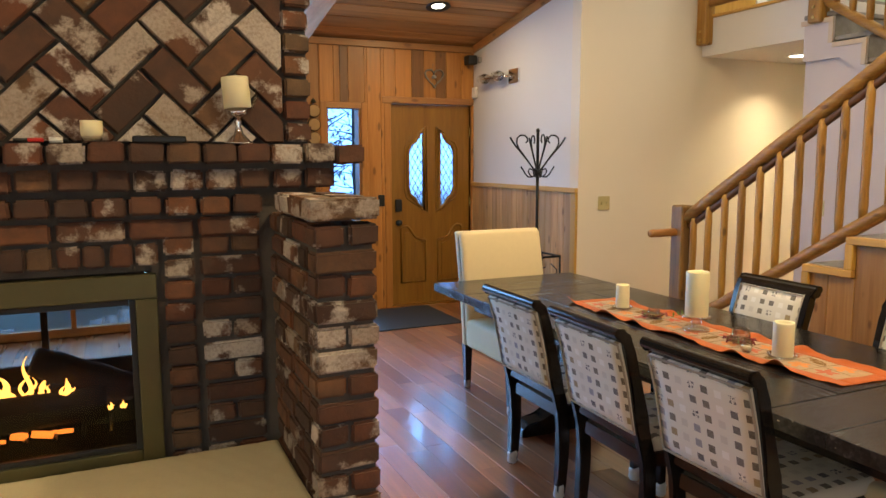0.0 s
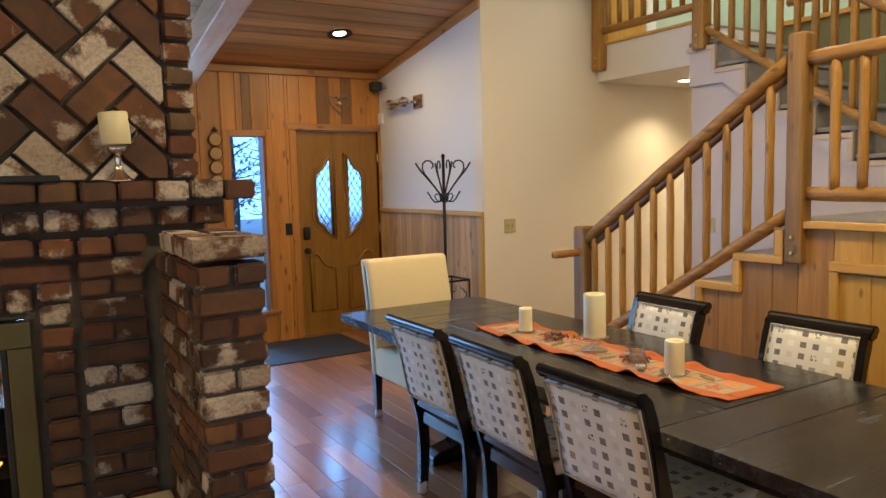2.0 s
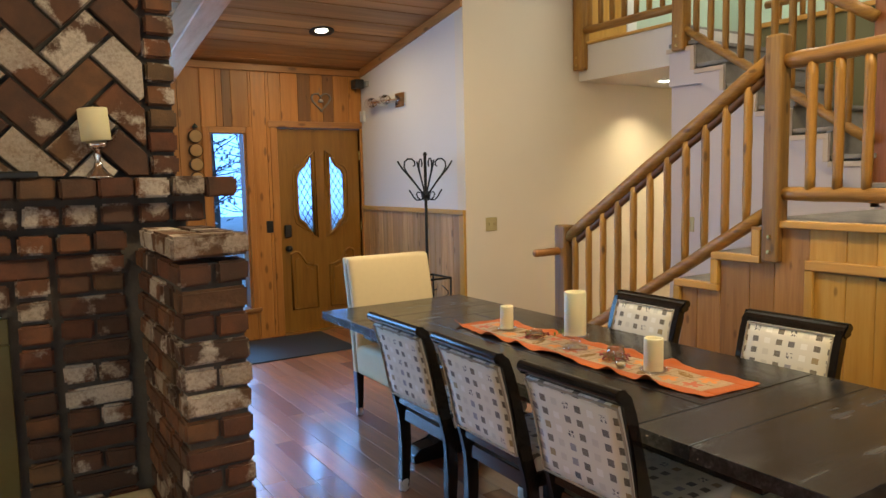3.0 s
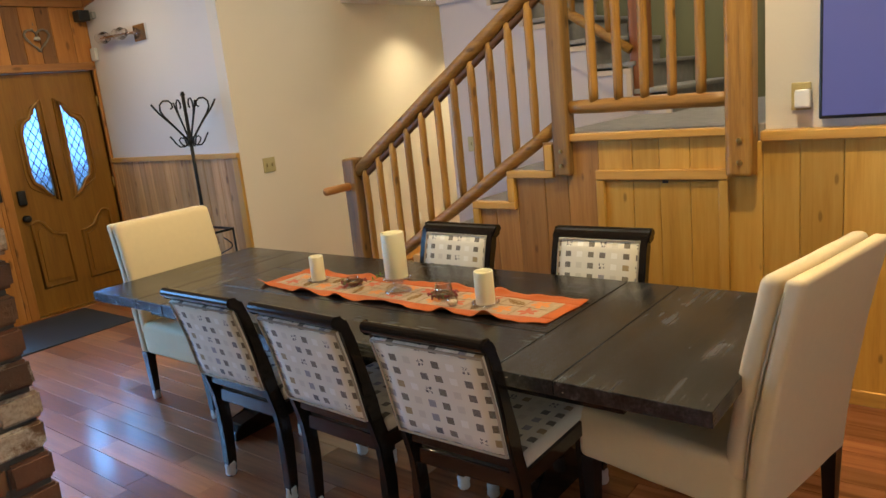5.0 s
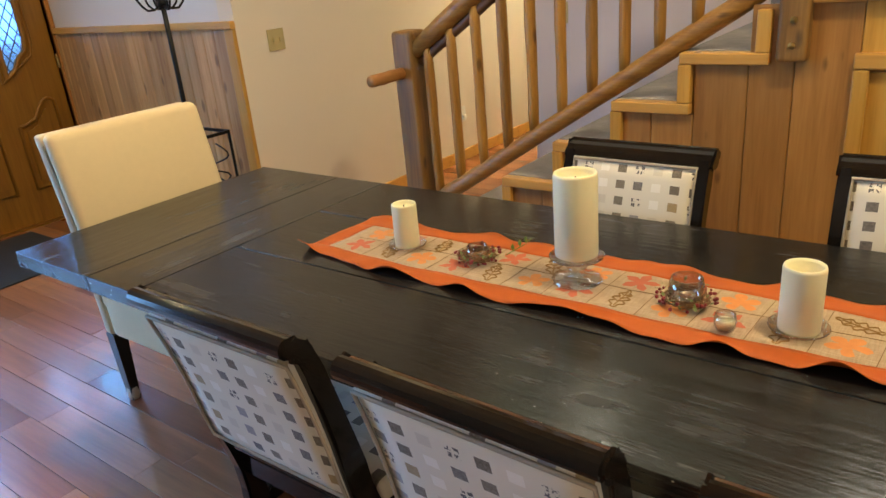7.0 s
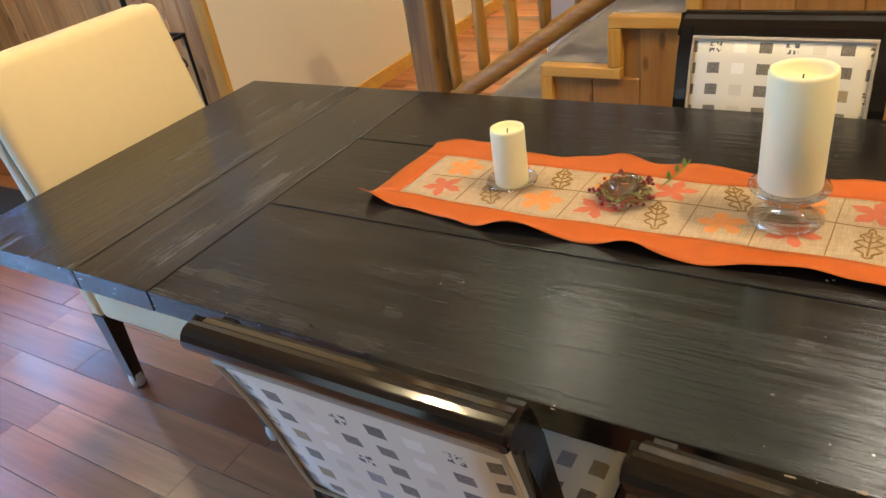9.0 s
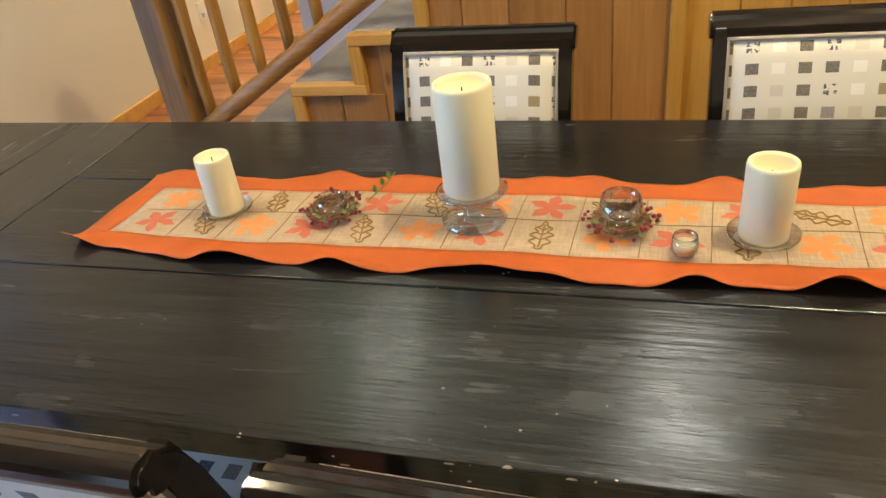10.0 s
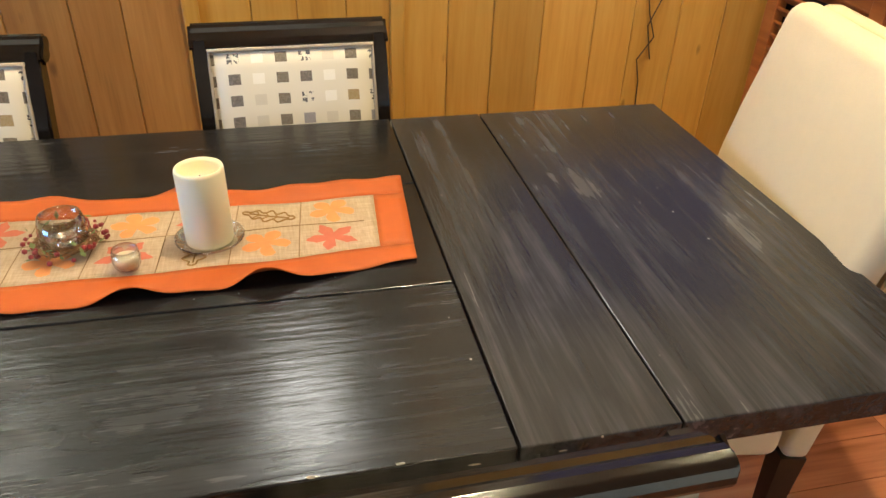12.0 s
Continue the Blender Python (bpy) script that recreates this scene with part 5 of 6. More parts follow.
# square scrolled base basket
for z in (0.70, 0.12):
    h = 0.14
    part("basket_ring", tube([(CX - h, CY - h, z), (CX + h, CY - h, z), (CX + h, CY + h, z), (CX - h, CY + h, z), (CX - h, CY - h, z)], 0.008, 6, square=True), IRON, rack)
for sx in (-1, 1):
    for sy in (-1, 1):
        part("basket_leg", tube([(CX + sx * 0.14, CY + sy * 0.14, 0.0), (CX + sx * 0.14, CY + sy * 0.14, 0.70)], 0.008, 6), IRON, rack)
for s in (-1, 1):
    for ax in (0, 1):
        pts = []
        for i in range(22):
            t = i / 21 * 4 * math.pi
            o, z = 0.10 * math.sin(t), 0.2 + 0.42 * i / 21
            pts.append((CX + (o if ax else s * 0.14), CY + (s * 0.14 if ax else o), z))
        part("basket_scroll", tube(pts, 0.005, 6), IRON, rack, "", True)
part("cross_bar", tube([(CX - 0.14, CY, 0.12), (CX + 0.14, CY, 0.12)], 0.007, 6), IRON, rack)

mat_bm = box(3.55, 5.10, 8.80, 9.66, 0.001, 0.010, 0.003, 1)
solid("door_mat", mat_bm, plain("charcoal_mat", (0.022, 0.024, 0.028), 0.75, vary=0.3, scale=200, bump=0.6), "charcoal rubber-backed door mat on the floor", "mat")

plate_sw = thing("light_switch", "ivory double light switch plate", "light switch")
part("plate", box(5.925 - 0.058, 5.925 + 0.058, HALL_Y - 0.007, HALL_Y, 1.075, 1.19, 0.003), IVORY, plate_sw)
for dx in (-0.024, 0.024):
    part("toggle", box(5.925 + dx - 0.005, 5.925 + dx + 0.005, HALL_Y - 0.018, HALL_Y - 0.007, 1.122, 1.146, 0.002), IVORY, plate_sw)
out = thing("wall_outlet", "white wall outlet on the hall wall", "outlet")
part("plate", box(7.60, 7.67, HALL_Y - 0.007, HALL_Y, 0.30, 0.415, 0.003), WHITE_PLASTIC, out)
part("plug", box(7.62, 7.65, HALL_Y - 0.03, HALL_Y - 0.007, 0.32, 0.35, 0.004), WHITE_PLASTIC, out)
sw2 = thing("light_switch", "ivory light switch below the upper flight", "light switch")
part("plate", box(INNER_X - 0.007, INNER_X, 6.57, 6.64, 1.075, 1.19, 0.003), IVORY, sw2)
part("toggle", box(INNER_X - 0.018, INNER_X - 0.007, 6.60, 6.61, 1.122, 1.146, 0.002), IVORY, sw2)

sc = thing("wall_sconce", "unlit chrome wall sconce with twisted glass shades", "wall lamp")
part("backplate", box(WEST_X - 0.02, WEST_X, 8.80, 8.98, 2.20, 2.33, 0.004), CHROME, sc)
part("arm", tube([(WEST_X - 0.03, 8.92, 2.27), (WEST_X - 0.075, 9.05, 2.27), (WEST_X - 0.075, 9.40, 2.28)], 0.012, 8), CHROME, sc, "", True)
for y in (9.08, 9.36):
    part("shade", lathe([(0.018, 0), (0.036, 0.02), (0.05, 0.07), (0.036, 0.12), (0.046, 0.145), (0.042, 0.145), (0.032, 0.12), (0.045, 0.07), (0.03, 0.02)], 18), glass("frosted_shade_%d" % int(y * 100), (0.92, 0.9, 0.86), 0.25), sc, "", True).matrix_basis = pose(WEST_X - 0.075, y - 0.08, 2.28, -90, 0, 0)

spk = thing("wall_speaker", "small black wall speaker in the corner", "speaker")
part("cabinet", box(WEST_X - 0.13, WEST_X - 0.03, DOOR_Y - 0.16, DOOR_Y - 0.05, 2.45, 2.54, 0.01, 3), BLACK_PLASTIC, spk)
part("bracket", box(WEST_X - 0.03, WEST_X, DOOR_Y - 0.20, DOOR_Y - 0.12, 2.47, 2.52), plain("grey_bracket", (0.3, 0.3, 0.3), 0.5), spk)
chime = thing("door_chime", "small white chime box beside the door", "chime")
part("case", box(WEST_X - 0.03, WEST_X, DOOR_Y - 0.11, DOOR_Y - 0.03, 2.12, 2.23, 0.006), WHITE_PLASTIC, chime)
heart = thing("heart_ornament", "grey twig heart hung above the door", "ornament")
hb = []
for i in range(26):
    t = 2 * math.pi * i / 25
    hb.append((5.214 + 0.0062 * 16 * math.sin(t) ** 3, DOOR_Y - 0.035, 2.32 + 0.0062 * (13 * math.cos(t) - 5 * math.cos(2 * t) - 2 * math.cos(3 * t) - math.cos(4 * t))))
TWIG = plain("grey_twig", (0.20, 0.17, 0.14), 0.8, vary=0.4)
for k in range(4):
    rnd = random.Random(k)
    part("twig_strand", tube([(x + rnd.uniform(-0.008, 0.008), y + rnd.uniform(-0.008, 0.008), z + rnd.uniform(-0.008, 0.008)) for x, y, z in hb], 0.006, 6), TWIG, heart, "", True)
part("bow", lathe([(0, 0), (0.03, 0.01), (0.02, 0.03), (0, 0.04)], 8, (5.205, DOOR_Y - 0.05, 2.30)), plain("grey_bow", (0.4, 0.38, 0.36), 0.6), heart, "", True)
part("hook", tube([(5.205, DOOR_Y - 0.03, 2.42), (5.20, DOOR_Y - 0.03, 2.45)], 0.003, 6), TWIG, heart)
bell = thing("switch_plate", "black switch plate between window and door", "light switch")
part("plate", box(4.605, 4.672, DOOR_Y - 0.032, DOOR_Y - 0.02, 1.035, 1.15, 0.004), BLACK_PLASTIC, bell)
part("rocker", box(4.622, 4.655, DOOR_Y - 0.036, DOOR_Y - 0.032, 1.06, 1.125, 0.002), BLACK_PLASTIC, bell)
logs_ = thing("log_slice_ornament", "row of sawn log slices hung beside the window", "ornament")
for k in range(4):
    z = 1.955 - 0.128 * k
    part("log_slice", lathe([(0, 0), (0.05, 0), (0.058, 0.006), (0.06, 0.03), (0.056, 0.038), (0.045, 0.041), (0, 0.0405)], 22), plain("log_end_%d" % k, (0.40, 0.24, 0.10), 0.7, vary=0.35, scale=18), logs_, "", True).matrix_basis = pose(3.97, DOOR_Y - 0.02, z, 90, 0, 0)
    part("bark_rim", lathe([(0.058, 0), (0.063, 0.004), (0.063, 0.034), (0.056, 0.040)], 22), plain("bark_%d" % k, (0.09, 0.045, 0.02), 0.9), logs_, "", True).matrix_basis = pose(3.97, DOOR_Y - 0.02, z, 90, 0, 0)
part("hanger", tube([(3.97, DOOR_Y - 0.03, 1.44), (3.97, DOOR_Y - 0.03, 2.06)], 0.004, 6), TWIG, logs_)
part("pine_tuft", lathe([(0, 0), (0.03, 0.004), (0.015, 0.03), (0, 0.045)], 7, (3.97, DOOR_Y - 0.045, 2.03)), plain("dark_pine_tuft", (0.03, 0.03, 0.015), 0.9), logs_)

tilt = math.degrees(math.atan(0.175))
# the last fixture is made up too, it goes with the added lamp
for _x, _y, _p in DOWNLIGHTS:
    dl = thing("recessed_light", "lit recessed ceiling downlight with a black trim ring", "ceiling light", "ceiling downlights", at=pose(_x, _y, CEIL_Z(_y), -tilt, 0, 0))
    part("trim_ring", lathe([(0.075, -0.002), (0.105, -0.004), (0.11, -0.012), (0.10, -0.018), (0.075, -0.012)], 28), BLACK_PLASTIC, dl, "", True)
    part("baffle", lathe([(0.056, -0.002), (0.076, -0.010), (0.076, -0.002)], 28), BLACK_PLASTIC, dl, "black stepped baffle", True)
    part("lens", lathe([(0, -0.006), (0.056, -0.006), (0.056, -0.003), (0, -0.003)], 28), LIT, dl)
for _x, _y, _p in HALL_LIGHTS:
    hl = thing("recessed_light", "lit white recessed hall downlight", "ceiling light", "ceiling downlights", at=pose(_x, _y, 2.372))
    part("trim_ring", lathe([(0.075, -0.002), (0.10, -0.003), (0.105, -0.008), (0.075, -0.008)], 28), WHITE_PLASTIC, hl, "", True)
    part("lens", lathe([(0, -0.009), (0.074, -0.009), (0.074, -0.002), (0, -0.002)], 28), LIT, hl)

# ---- television and shutter beyond the panelling ----
tv = thing("television", "wall mounted flat television with a dim blue screen", "television")
part("case", box(5.80, 5.86, 2.45, 3.93, 1.29, 2.13, 0.008), BLACK_PLASTIC, tv)
part("screen", box(5.796, 5.7995, 2.465, 3.915, 1.305, 2.115), glow("blue_screen", (0.08, 0.09, 0.28), 0.5), tv, "dim blue screen")
soc = thing("wall_socket", "white socket with plug on the white wall", "outlet")
part("plate", box(5.85, 5.86, 3.97, 4.05, 1.33, 1.45, 0.003), IVORY, soc)
part("plug", box(5.81, 5.85, 3.965, 4.03, 1.34, 1.42, 0.008), WHITE_PLASTIC, soc)
REDWOOD = wood("red_brown_louvre_wood", (0.20, 0.06, 0.014), (0.34, 0.11, 0.026), (0.42, 0.15, 0.04), "x", 0.4, knots=False, vary=0.2)
shut = thing("louvred_cabinet", "red-brown louvred wooden cabinet standing by the panelling", "cabinet")
part("carcass", box(5.25, 5.78, 2.48, 2.50, 0.0, 0.95), REDWOOD, shut)
for x in (5.745, 5.265, 4.785):
    part("stile", box(x - 0.03, x + 0.03, 2.96, 3.00, 0.0, 0.92, 0.004), REDWOOD, shut)
for x0, x1 in ((5.295, 5.715), (4.815, 5.235)):
    part("rail", box(x0, x1, 2.962, 2.998, 0.86, 0.92, 0.003), REDWOOD, shut)
    part("rail", box(x0, x1, 2.962, 2.998, 0.0, 0.12, 0.003), REDWOOD, shut)
    part("rail", box(x0, x1, 2.962, 2.998, 0.44, 0.50, 0.003), REDWOOD, shut)
    for k in range(22):
        z = 0.14 + 0.046 * k
        if 0.40 < z < 0.52 or z > 0.83:
            continue
        part("slat", prism([(2.966, z), (2.994, z + 0.026), (2.994, z + 0.036), (2.966, z + 0.010)], "x", x0, x1), REDWOOD, shut)
part("back_panel", box(4.755, 5.77, 2.92, 2.94, 0.0, 0.92), plain("dark_cabinet_back", (0.02, 0.01, 0.006), 0.8), shut)
part("top", box(4.735, 5.778, 2.50, 3.02, 0.92, 0.95, 0.005), REDWOOD, shut)
cord = thing("hanging_cord", "brown electric cord hanging down the panelling", "cord")
part("cable", tube([(5.785, 3.45, 1.2), (5.785, 3.43, 0.98), (5.783, 3.47, 0.86), (5.785, 3.44, 0.74), (5.783, 3.41, 0.66), (5.785, 3.46, 0.58), (5.785, 3.44, 0.50), (5.785, 3.42, 0.2)], 0.0028, 6), plain("brown_cable", (0.06, 0.03, 0.015), 0.5), cord, "", True)
part("cable", tube([(5.785, 3.45, 1.2), (5.784, 3.42, 1.02), (5.785, 3.40, 0.80), (5.784, 3.44, 0.70), (5.785, 3.41, 0.58)], 0.0026, 6), bpy.data.materials["brown_cable"], cord, "", True)

# ---- fireplace ----
fire = thing("fireplace", "old brick fireplace with brick pillar, mantel and chimney", "fireplace", kind="structure")
FY = 5.62


def brick_mesh(l, h, d, seed):
    """A worn brick lying along x, face towards -y, its middle at the origin."""
    rnd = random.Random(seed)
    bm = box(-l / 2, l / 2, -d / 2, d / 2, -h / 2, h / 2)
    for v in bm.verts:
        v.co += Vector((rnd.uniform(-0.004, 0.004), rnd.uniform(-0.004, 0.004), rnd.uniform(-0.003, 0.003)))
    bmesh.ops.bevel(bm, geom=bm.edges[:], offset=0.008, segments=2, affect="EDGES")
    return mesh_of("brick", bm, BRICK, smooth=False)


BRICKS = {}


def brick(l, h, d, m, parent):
    key = (round(l, 3), round(h, 3), round(d, 3))
    if key not in BRICKS:
        BRICKS[key] = [brick_mesh(*key, hash(key) % 1000 + i) for i in range(4)]
    ob = new("brick", brnd.choice(BRICKS[key]))
    ob.parent = parent
    ob.matrix_basis = m
    return ob


brnd = random.Random(7)
C, BH = 0.0783, 0.066

# pillar: front end, inner face, cap
PX0, PX1, PY0 = 2.752, 2.955, 5.02
pillar = part("pillar", box(PX0 + 0.014, PX1 - 0.014, PY0 + 0.014, FY + 0.3, 0, 1.30), MORTAR, fire, "projecting brick pillar")
PTOP = 1.385
for i in range(18):
    z = PTOP - BH / 2 - C * i
    if z < 0:
        break
    j = lambda a=0.003: brnd.uniform(-a, a)
    if i == 0:
        brick(0.225, BH, 0.10, pose((PX0 + PX1) / 2, PY0 + 0.045, z, 0, 0, j(0.8)), pillar)
        for k in range(2):
            for s in range(2):
                brick(0.195, BH, 0.105, pose(PX0 + 0.045 + s * 0.112, PY0 + 0.205 + 0.208 * k, z, 0, 0, 90 + j(0.8)), pillar)
        continue
    if i % 2:
        for k in range(2):
            brick(0.097, BH, 0.095, pose(PX0 + 0.05 + 0.105 * k + j(), PY0 + 0.046 + j(), z + j(), 0, j(0.6), j(1)), pillar)
        for k in range(3):
            brick(0.195, BH, 0.095, pose(PX0 + 0.046 + j(0.004), PY0 + 0.205 + 0.208 * k, z + j(), 0, 0, 90 + j(1.2)), pillar)
    else:
        brick(0.20, BH, 0.095, pose((PX0 + PX1) / 2 + j(), PY0 + 0.046 + j(), z + j(), 0, j(0.5), j(0.8)), pillar)
        brick(0.097, BH, 0.095, pose(PX0 + 0.046 + j(0.004), PY0 + 0.155, z + j(), 0, 0, 90 + j(1)), pillar)
        for k in range(2):
            brick(0.195, BH, 0.095, pose(PX0 + 0.046 + j(0.004), PY0 + 0.31 + 0.208 * k, z + j(), 0, 0, 90 + j(1.2)), pillar)

# breast below the mantel: jambs either side of the metal frame
breast = bmesh.new()
box(2.33, PX0 + 0.014, FY + 0.02, FY + 0.5, 0, 1.115, bm=breast)
box(0.9, PX1 - 0.03, FY + 0.02, FY + 0.5, 1.115, 1.5, bm=breast)
box(0.9, 2.33, FY + 0.02, FY + 0.5, 0, 0.40, bm=breast)
box(0.9, 1.2, FY + 0.02, FY + 0.5, 0.4, 1.115, bm=breast)
jamb = part("breast", breast, MORTAR, fire, "brick breast around the firebox")
for i in range(13):
    z = 1.198 - C * i
    if z < 0.3:
        break
    j = lambda a=0.003: brnd.uniform(-a, a)
    brick(0.100, BH, 0.09, pose(2.421 + j(), FY + 0.035, z + j(), 0, j(1), j(1)), jamb)
    if i % 2:
        brick(0.212, BH, 0.09, pose(2.602 + j(), FY + 0.045, z + j(), 0, j(0.7), j(1)), jamb)
    else:
        for k in range(2):
            brick(0.100, BH, 0.09, pose(2.547 + 0.110 * k + j(), FY + 0.045, z + j(), 0, j(0.9), j(1)), jamb)
# soldier course over the frame and the stretchers above it
for k in range(13):
    brick(0.069, 0.076, 0.09, pose(2.314 - 0.081 * k + brnd.uniform(-0.003, 0.003), FY + 0.04, 1.175, 0, brnd.uniform(-1, 1), 0), jamb)
for row, z0, l, step, xs in ((0, 1.262, 0.208, 0.2235, 2.597), (1, 1.342, 0.102, 0.1135, 2.662)):
    for k in range(14):
        x = xs - step * k
        if x < 1.3:
            break
        brick(l, BH, 0.09, pose(x + brnd.uniform(-0.003, 0.003), FY + 0.035 - row * 0.02, z0 + brnd.uniform(-0.003, 0.003), 0, brnd.uniform(-0.6, 0.6), 0), jamb)

# mantel: two corbelled header rows
mantel = part("mantel", box(0.9, 2.99, FY - 0.01, FY + 0.3, 1.40, 1.545), MORTAR, fire, "corbelled brick mantel shelf")
for row, z0, xe, yo, step, l in ((0, 1.522, 3.0405, -0.075, 0.1185, 0.1085), (1, 1.432, 2.925, -0.035, 0.1165, 0.105)):
    k = 0
    while True:
        x = xe - step * k
        if x < 1.3:
            break
        brick(l, 0.070, 0.15, pose(x + brnd.uniform(-0.002, 0.002), FY + yo + 0.075, z0 + brnd.uniform(-0.003, 0.003), 0, brnd.uniform(-0.7, 0.7), brnd.uniform(-0.8, 0.8)), mantel)
        k += 1

# chimney with a herringbone field and a header column at its edge
chim = part("chimney", box(0.9, 2.90, FY + 0.025, FY + 0.45, 1.545, CEIL_Z(FY + 0.4) + 0.03), MORTAR, fire, "herringbone brick chimney breast")
for k in range(27):
    z = 1.60 + C * 1.03 * k
    brick(0.098, BH, 0.09, pose(2.862 + brnd.uniform(-0.006, 0.006), FY + 0.045, z, 0, brnd.uniform(-1, 1), brnd.uniform(-1, 1)), chim)
HL, HW = 0.207, 0.098
PIT = 0.110


def herring_piece(cx, cz, turn):
    """One brick of the herringbone field, cut off at the field's edges."""
    bm = bmesh.new()
    a = radians(turn)
    ca, sa = math.cos(a), math.sin(a)
    pts = [(cx + dx * ca - dz * sa, cz + dx * sa + dz * ca) for dx, dz in ((-HL / 2, -HW / 2), (HL / 2, -HW / 2), (HL / 2, HW / 2), (-HL / 2, HW / 2))]
    pts = [(x + brnd.uniform(-0.003, 0.003), z + brnd.uniform(-0.003, 0.003)) for x, z in pts]
    for ax, lim, sg in ((0, 2.803, 1), (1, 1.563, -1)):
        cut = []
        for p, q in zip(pts, pts[1:] + pts[:1]):
            ip, iq = (lim - p[ax]) * sg >= 0, (lim - q[ax]) * sg >= 0
            if ip:
                cut.append(p)
            if ip != iq:
                f = (lim - p[ax]) / (q[ax] - p[ax])
                cut.append((p[0] + (q[0] - p[0]) * f, p[1] + (q[1] - p[1]) * f))
        pts = cut
        if len(pts) < 3:
            return
    area = abs(sum(p[0] * q[1] - q[0] * p[1] for p, q in zip(pts, pts[1:] + pts[:1]))) / 2
    if area < 0.0012:
        return
    mx, mz = sum(p[0] for p in pts) / len(pts), sum(p[1] for p in pts) / len(pts)
    y0 = -0.012 + brnd.uniform(-0.004, 0.004)
    inner = [(mx + (x - mx) * 0.94 - mx, mz + (z - mz) * 0.94 - mz) for x, z in pts]
    outer = [(x - mx, z - mz) for x, z in pts]
    f = [bm.verts.new((x, y0, z)) for x, z in inner]
    g = [bm.verts.new((x, y0 + 0.008, z)) for x, z in outer]
    h = [bm.verts.new((x, y0 + 0.06, z)) for x, z in outer]
    bm.faces.new(f)
    n = len(f)
    for i in range(n):
        k = (i + 1) % n
        bm.faces.new((f[i], f[k], g[k], g[i]))
        bm.faces.new((g[i], g[k], h[k], h[i]))
    ob = new("brick", mesh_of("brick", bm, LIMED_BRICK))
    ob.parent = chim
    ob.matrix_basis = pose(mx, FY, mz)


_u, _w = Vector((math.cos(radians(45)), math.sin(radians(45)))), Vector((-math.sin(radians(45)), math.cos(radians(45))))
for i in range(-16, 17):
    for j in range(-16, 17):
        k = (i - j) % 4
        if k == 0:
            c2 = _u * (PIT * (i + 1)) + _w * (PIT * (j + 0.5))
            turn = 45
        elif k == 2:
            c2 = _u * (PIT * (i + 0.5)) + _w * (PIT * (j))
            turn = 135
        else:
            continue
        cx, cz = 2.558 + c2.x, 2.20 + c2.y
        if 1.5 < cx < 2.95 and 1.45 < cz < 2.75:
            herring_piece(cx, cz, turn)

# firebox: bronze frame, glass doors, lining, logs and flame
box_ = thing("fireplace_insert", "glass-fronted gas fire with olive bronze frame, burning logs", "fireplace insert")
FX0, FX1, FZ0, FZ1 = 1.25, 2.344, 0.41, 1.107
part("frame_top", box(FX0, FX1, FY - 0.012, FY + 0.05, FZ1 - 0.085, FZ1, 0.004), BRONZE, box_)
part("frame_bottom", box(FX0, FX1 - 0.072, FY - 0.010, FY + 0.05, FZ0, FZ0 + 0.07, 0.004), BRONZE, box_)
part("frame_side", box(FX1 - 0.072, FX1, FY - 0.011, FY + 0.05, FZ0, FZ1 - 0.086, 0.004), BRONZE, box_)
part("frame_side", box(FX0, FX0 + 0.072, FY - 0.011, FY + 0.05, FZ0 + 0.071, FZ1 - 0.086, 0.004), BRONZE, box_)
part("door_rim", box(FX1 - 0.092, FX1 - 0.072, FY + 0.0, FY + 0.03, FZ0 + 0.07, FZ1 - 0.086, 0.003), BLACK_PLASTIC, box_)
part("door_rim", box(FX0 + 0.073, FX1 - 0.093, FY + 0.0, FY + 0.03, FZ1 - 0.106, FZ1 - 0.086, 0.003), BLACK_PLASTIC, box_)
part("door_rim", box(FX0 + 0.073, FX1 - 0.093, FY + 0.0, FY + 0.03, FZ0 + 0.07, FZ0 + 0.09, 0.003), BLACK_PLASTIC, box_)
SMOKED = thin_glass("smoked_glass", (0.62, 0.58, 0.52), 0.14, 0.02)
gp = part("glass_door", box(FX0 + 0.073, FX1 - 0.093, FY + 0.012, FY + 0.018, FZ0 + 0.09, FZ1 - 0.106), SMOKED, box_)
gp.visible_shadow = False
LINING = plain("sooty_lining", (0.02, 0.016, 0.012), 0.85, vary=0.4)
lin = bmesh.new()
box(FX0, FX1 - 0.06, FY + 0.45, FY + 0.47, FZ0, FZ0 + 0.30, bm=lin)
box(FX0, FX1 - 0.06, FY + 0.45, FY + 0.47, FZ1 - 0.08, FZ1, bm=lin)
for _x in (1.62, 1.95):
    box(_x - 0.012, _x + 0.012, FY + 0.45, FY + 0.47, FZ0 + 0.30, FZ1 - 0.08, bm=lin)
box(FX1 - 0.06, FX1 - 0.04, FY + 0.05, FY + 0.45, FZ0, FZ1, bm=lin)
box(FX0, FX0 + 0.02, FY + 0.05, FY + 0.45, FZ0, FZ1, bm=lin)
box(FX0, FX1, FY + 0.05, FY + 0.45, FZ0, FZ0 + 0.03, bm=lin)
box(FX0, FX1, FY + 0.05, FY + 0.45, FZ1 + 0.0, FZ1 + 0.03, bm=lin)
part("lining", lin, LINING, box_)
CHAR = plain("charred_log", (0.03, 0.019, 0.013), 0.9, vary=0.6, scale=40, bump=0.8)
LOGS = (((1.40, FY + 0.13, 0.615), (2.16, FY + 0.15, 0.625), 0.062), ((1.42, FY + 0.30, 0.63), (2.20, FY + 0.30, 0.61), 0.058), ((1.93, FY + 0.20, 0.79), (2.255, FY + 0.24, 0.635), 0.056), ((1.40, FY + 0.25, 0.72), (1.72, FY + 0.18, 0.71), 0.045))
for k, (p, q, r) in enumerate(LOGS):
    part("log", log(p, q, r, 200 + k, 12, 10), CHAR, box_, "charred ceramic log", True)
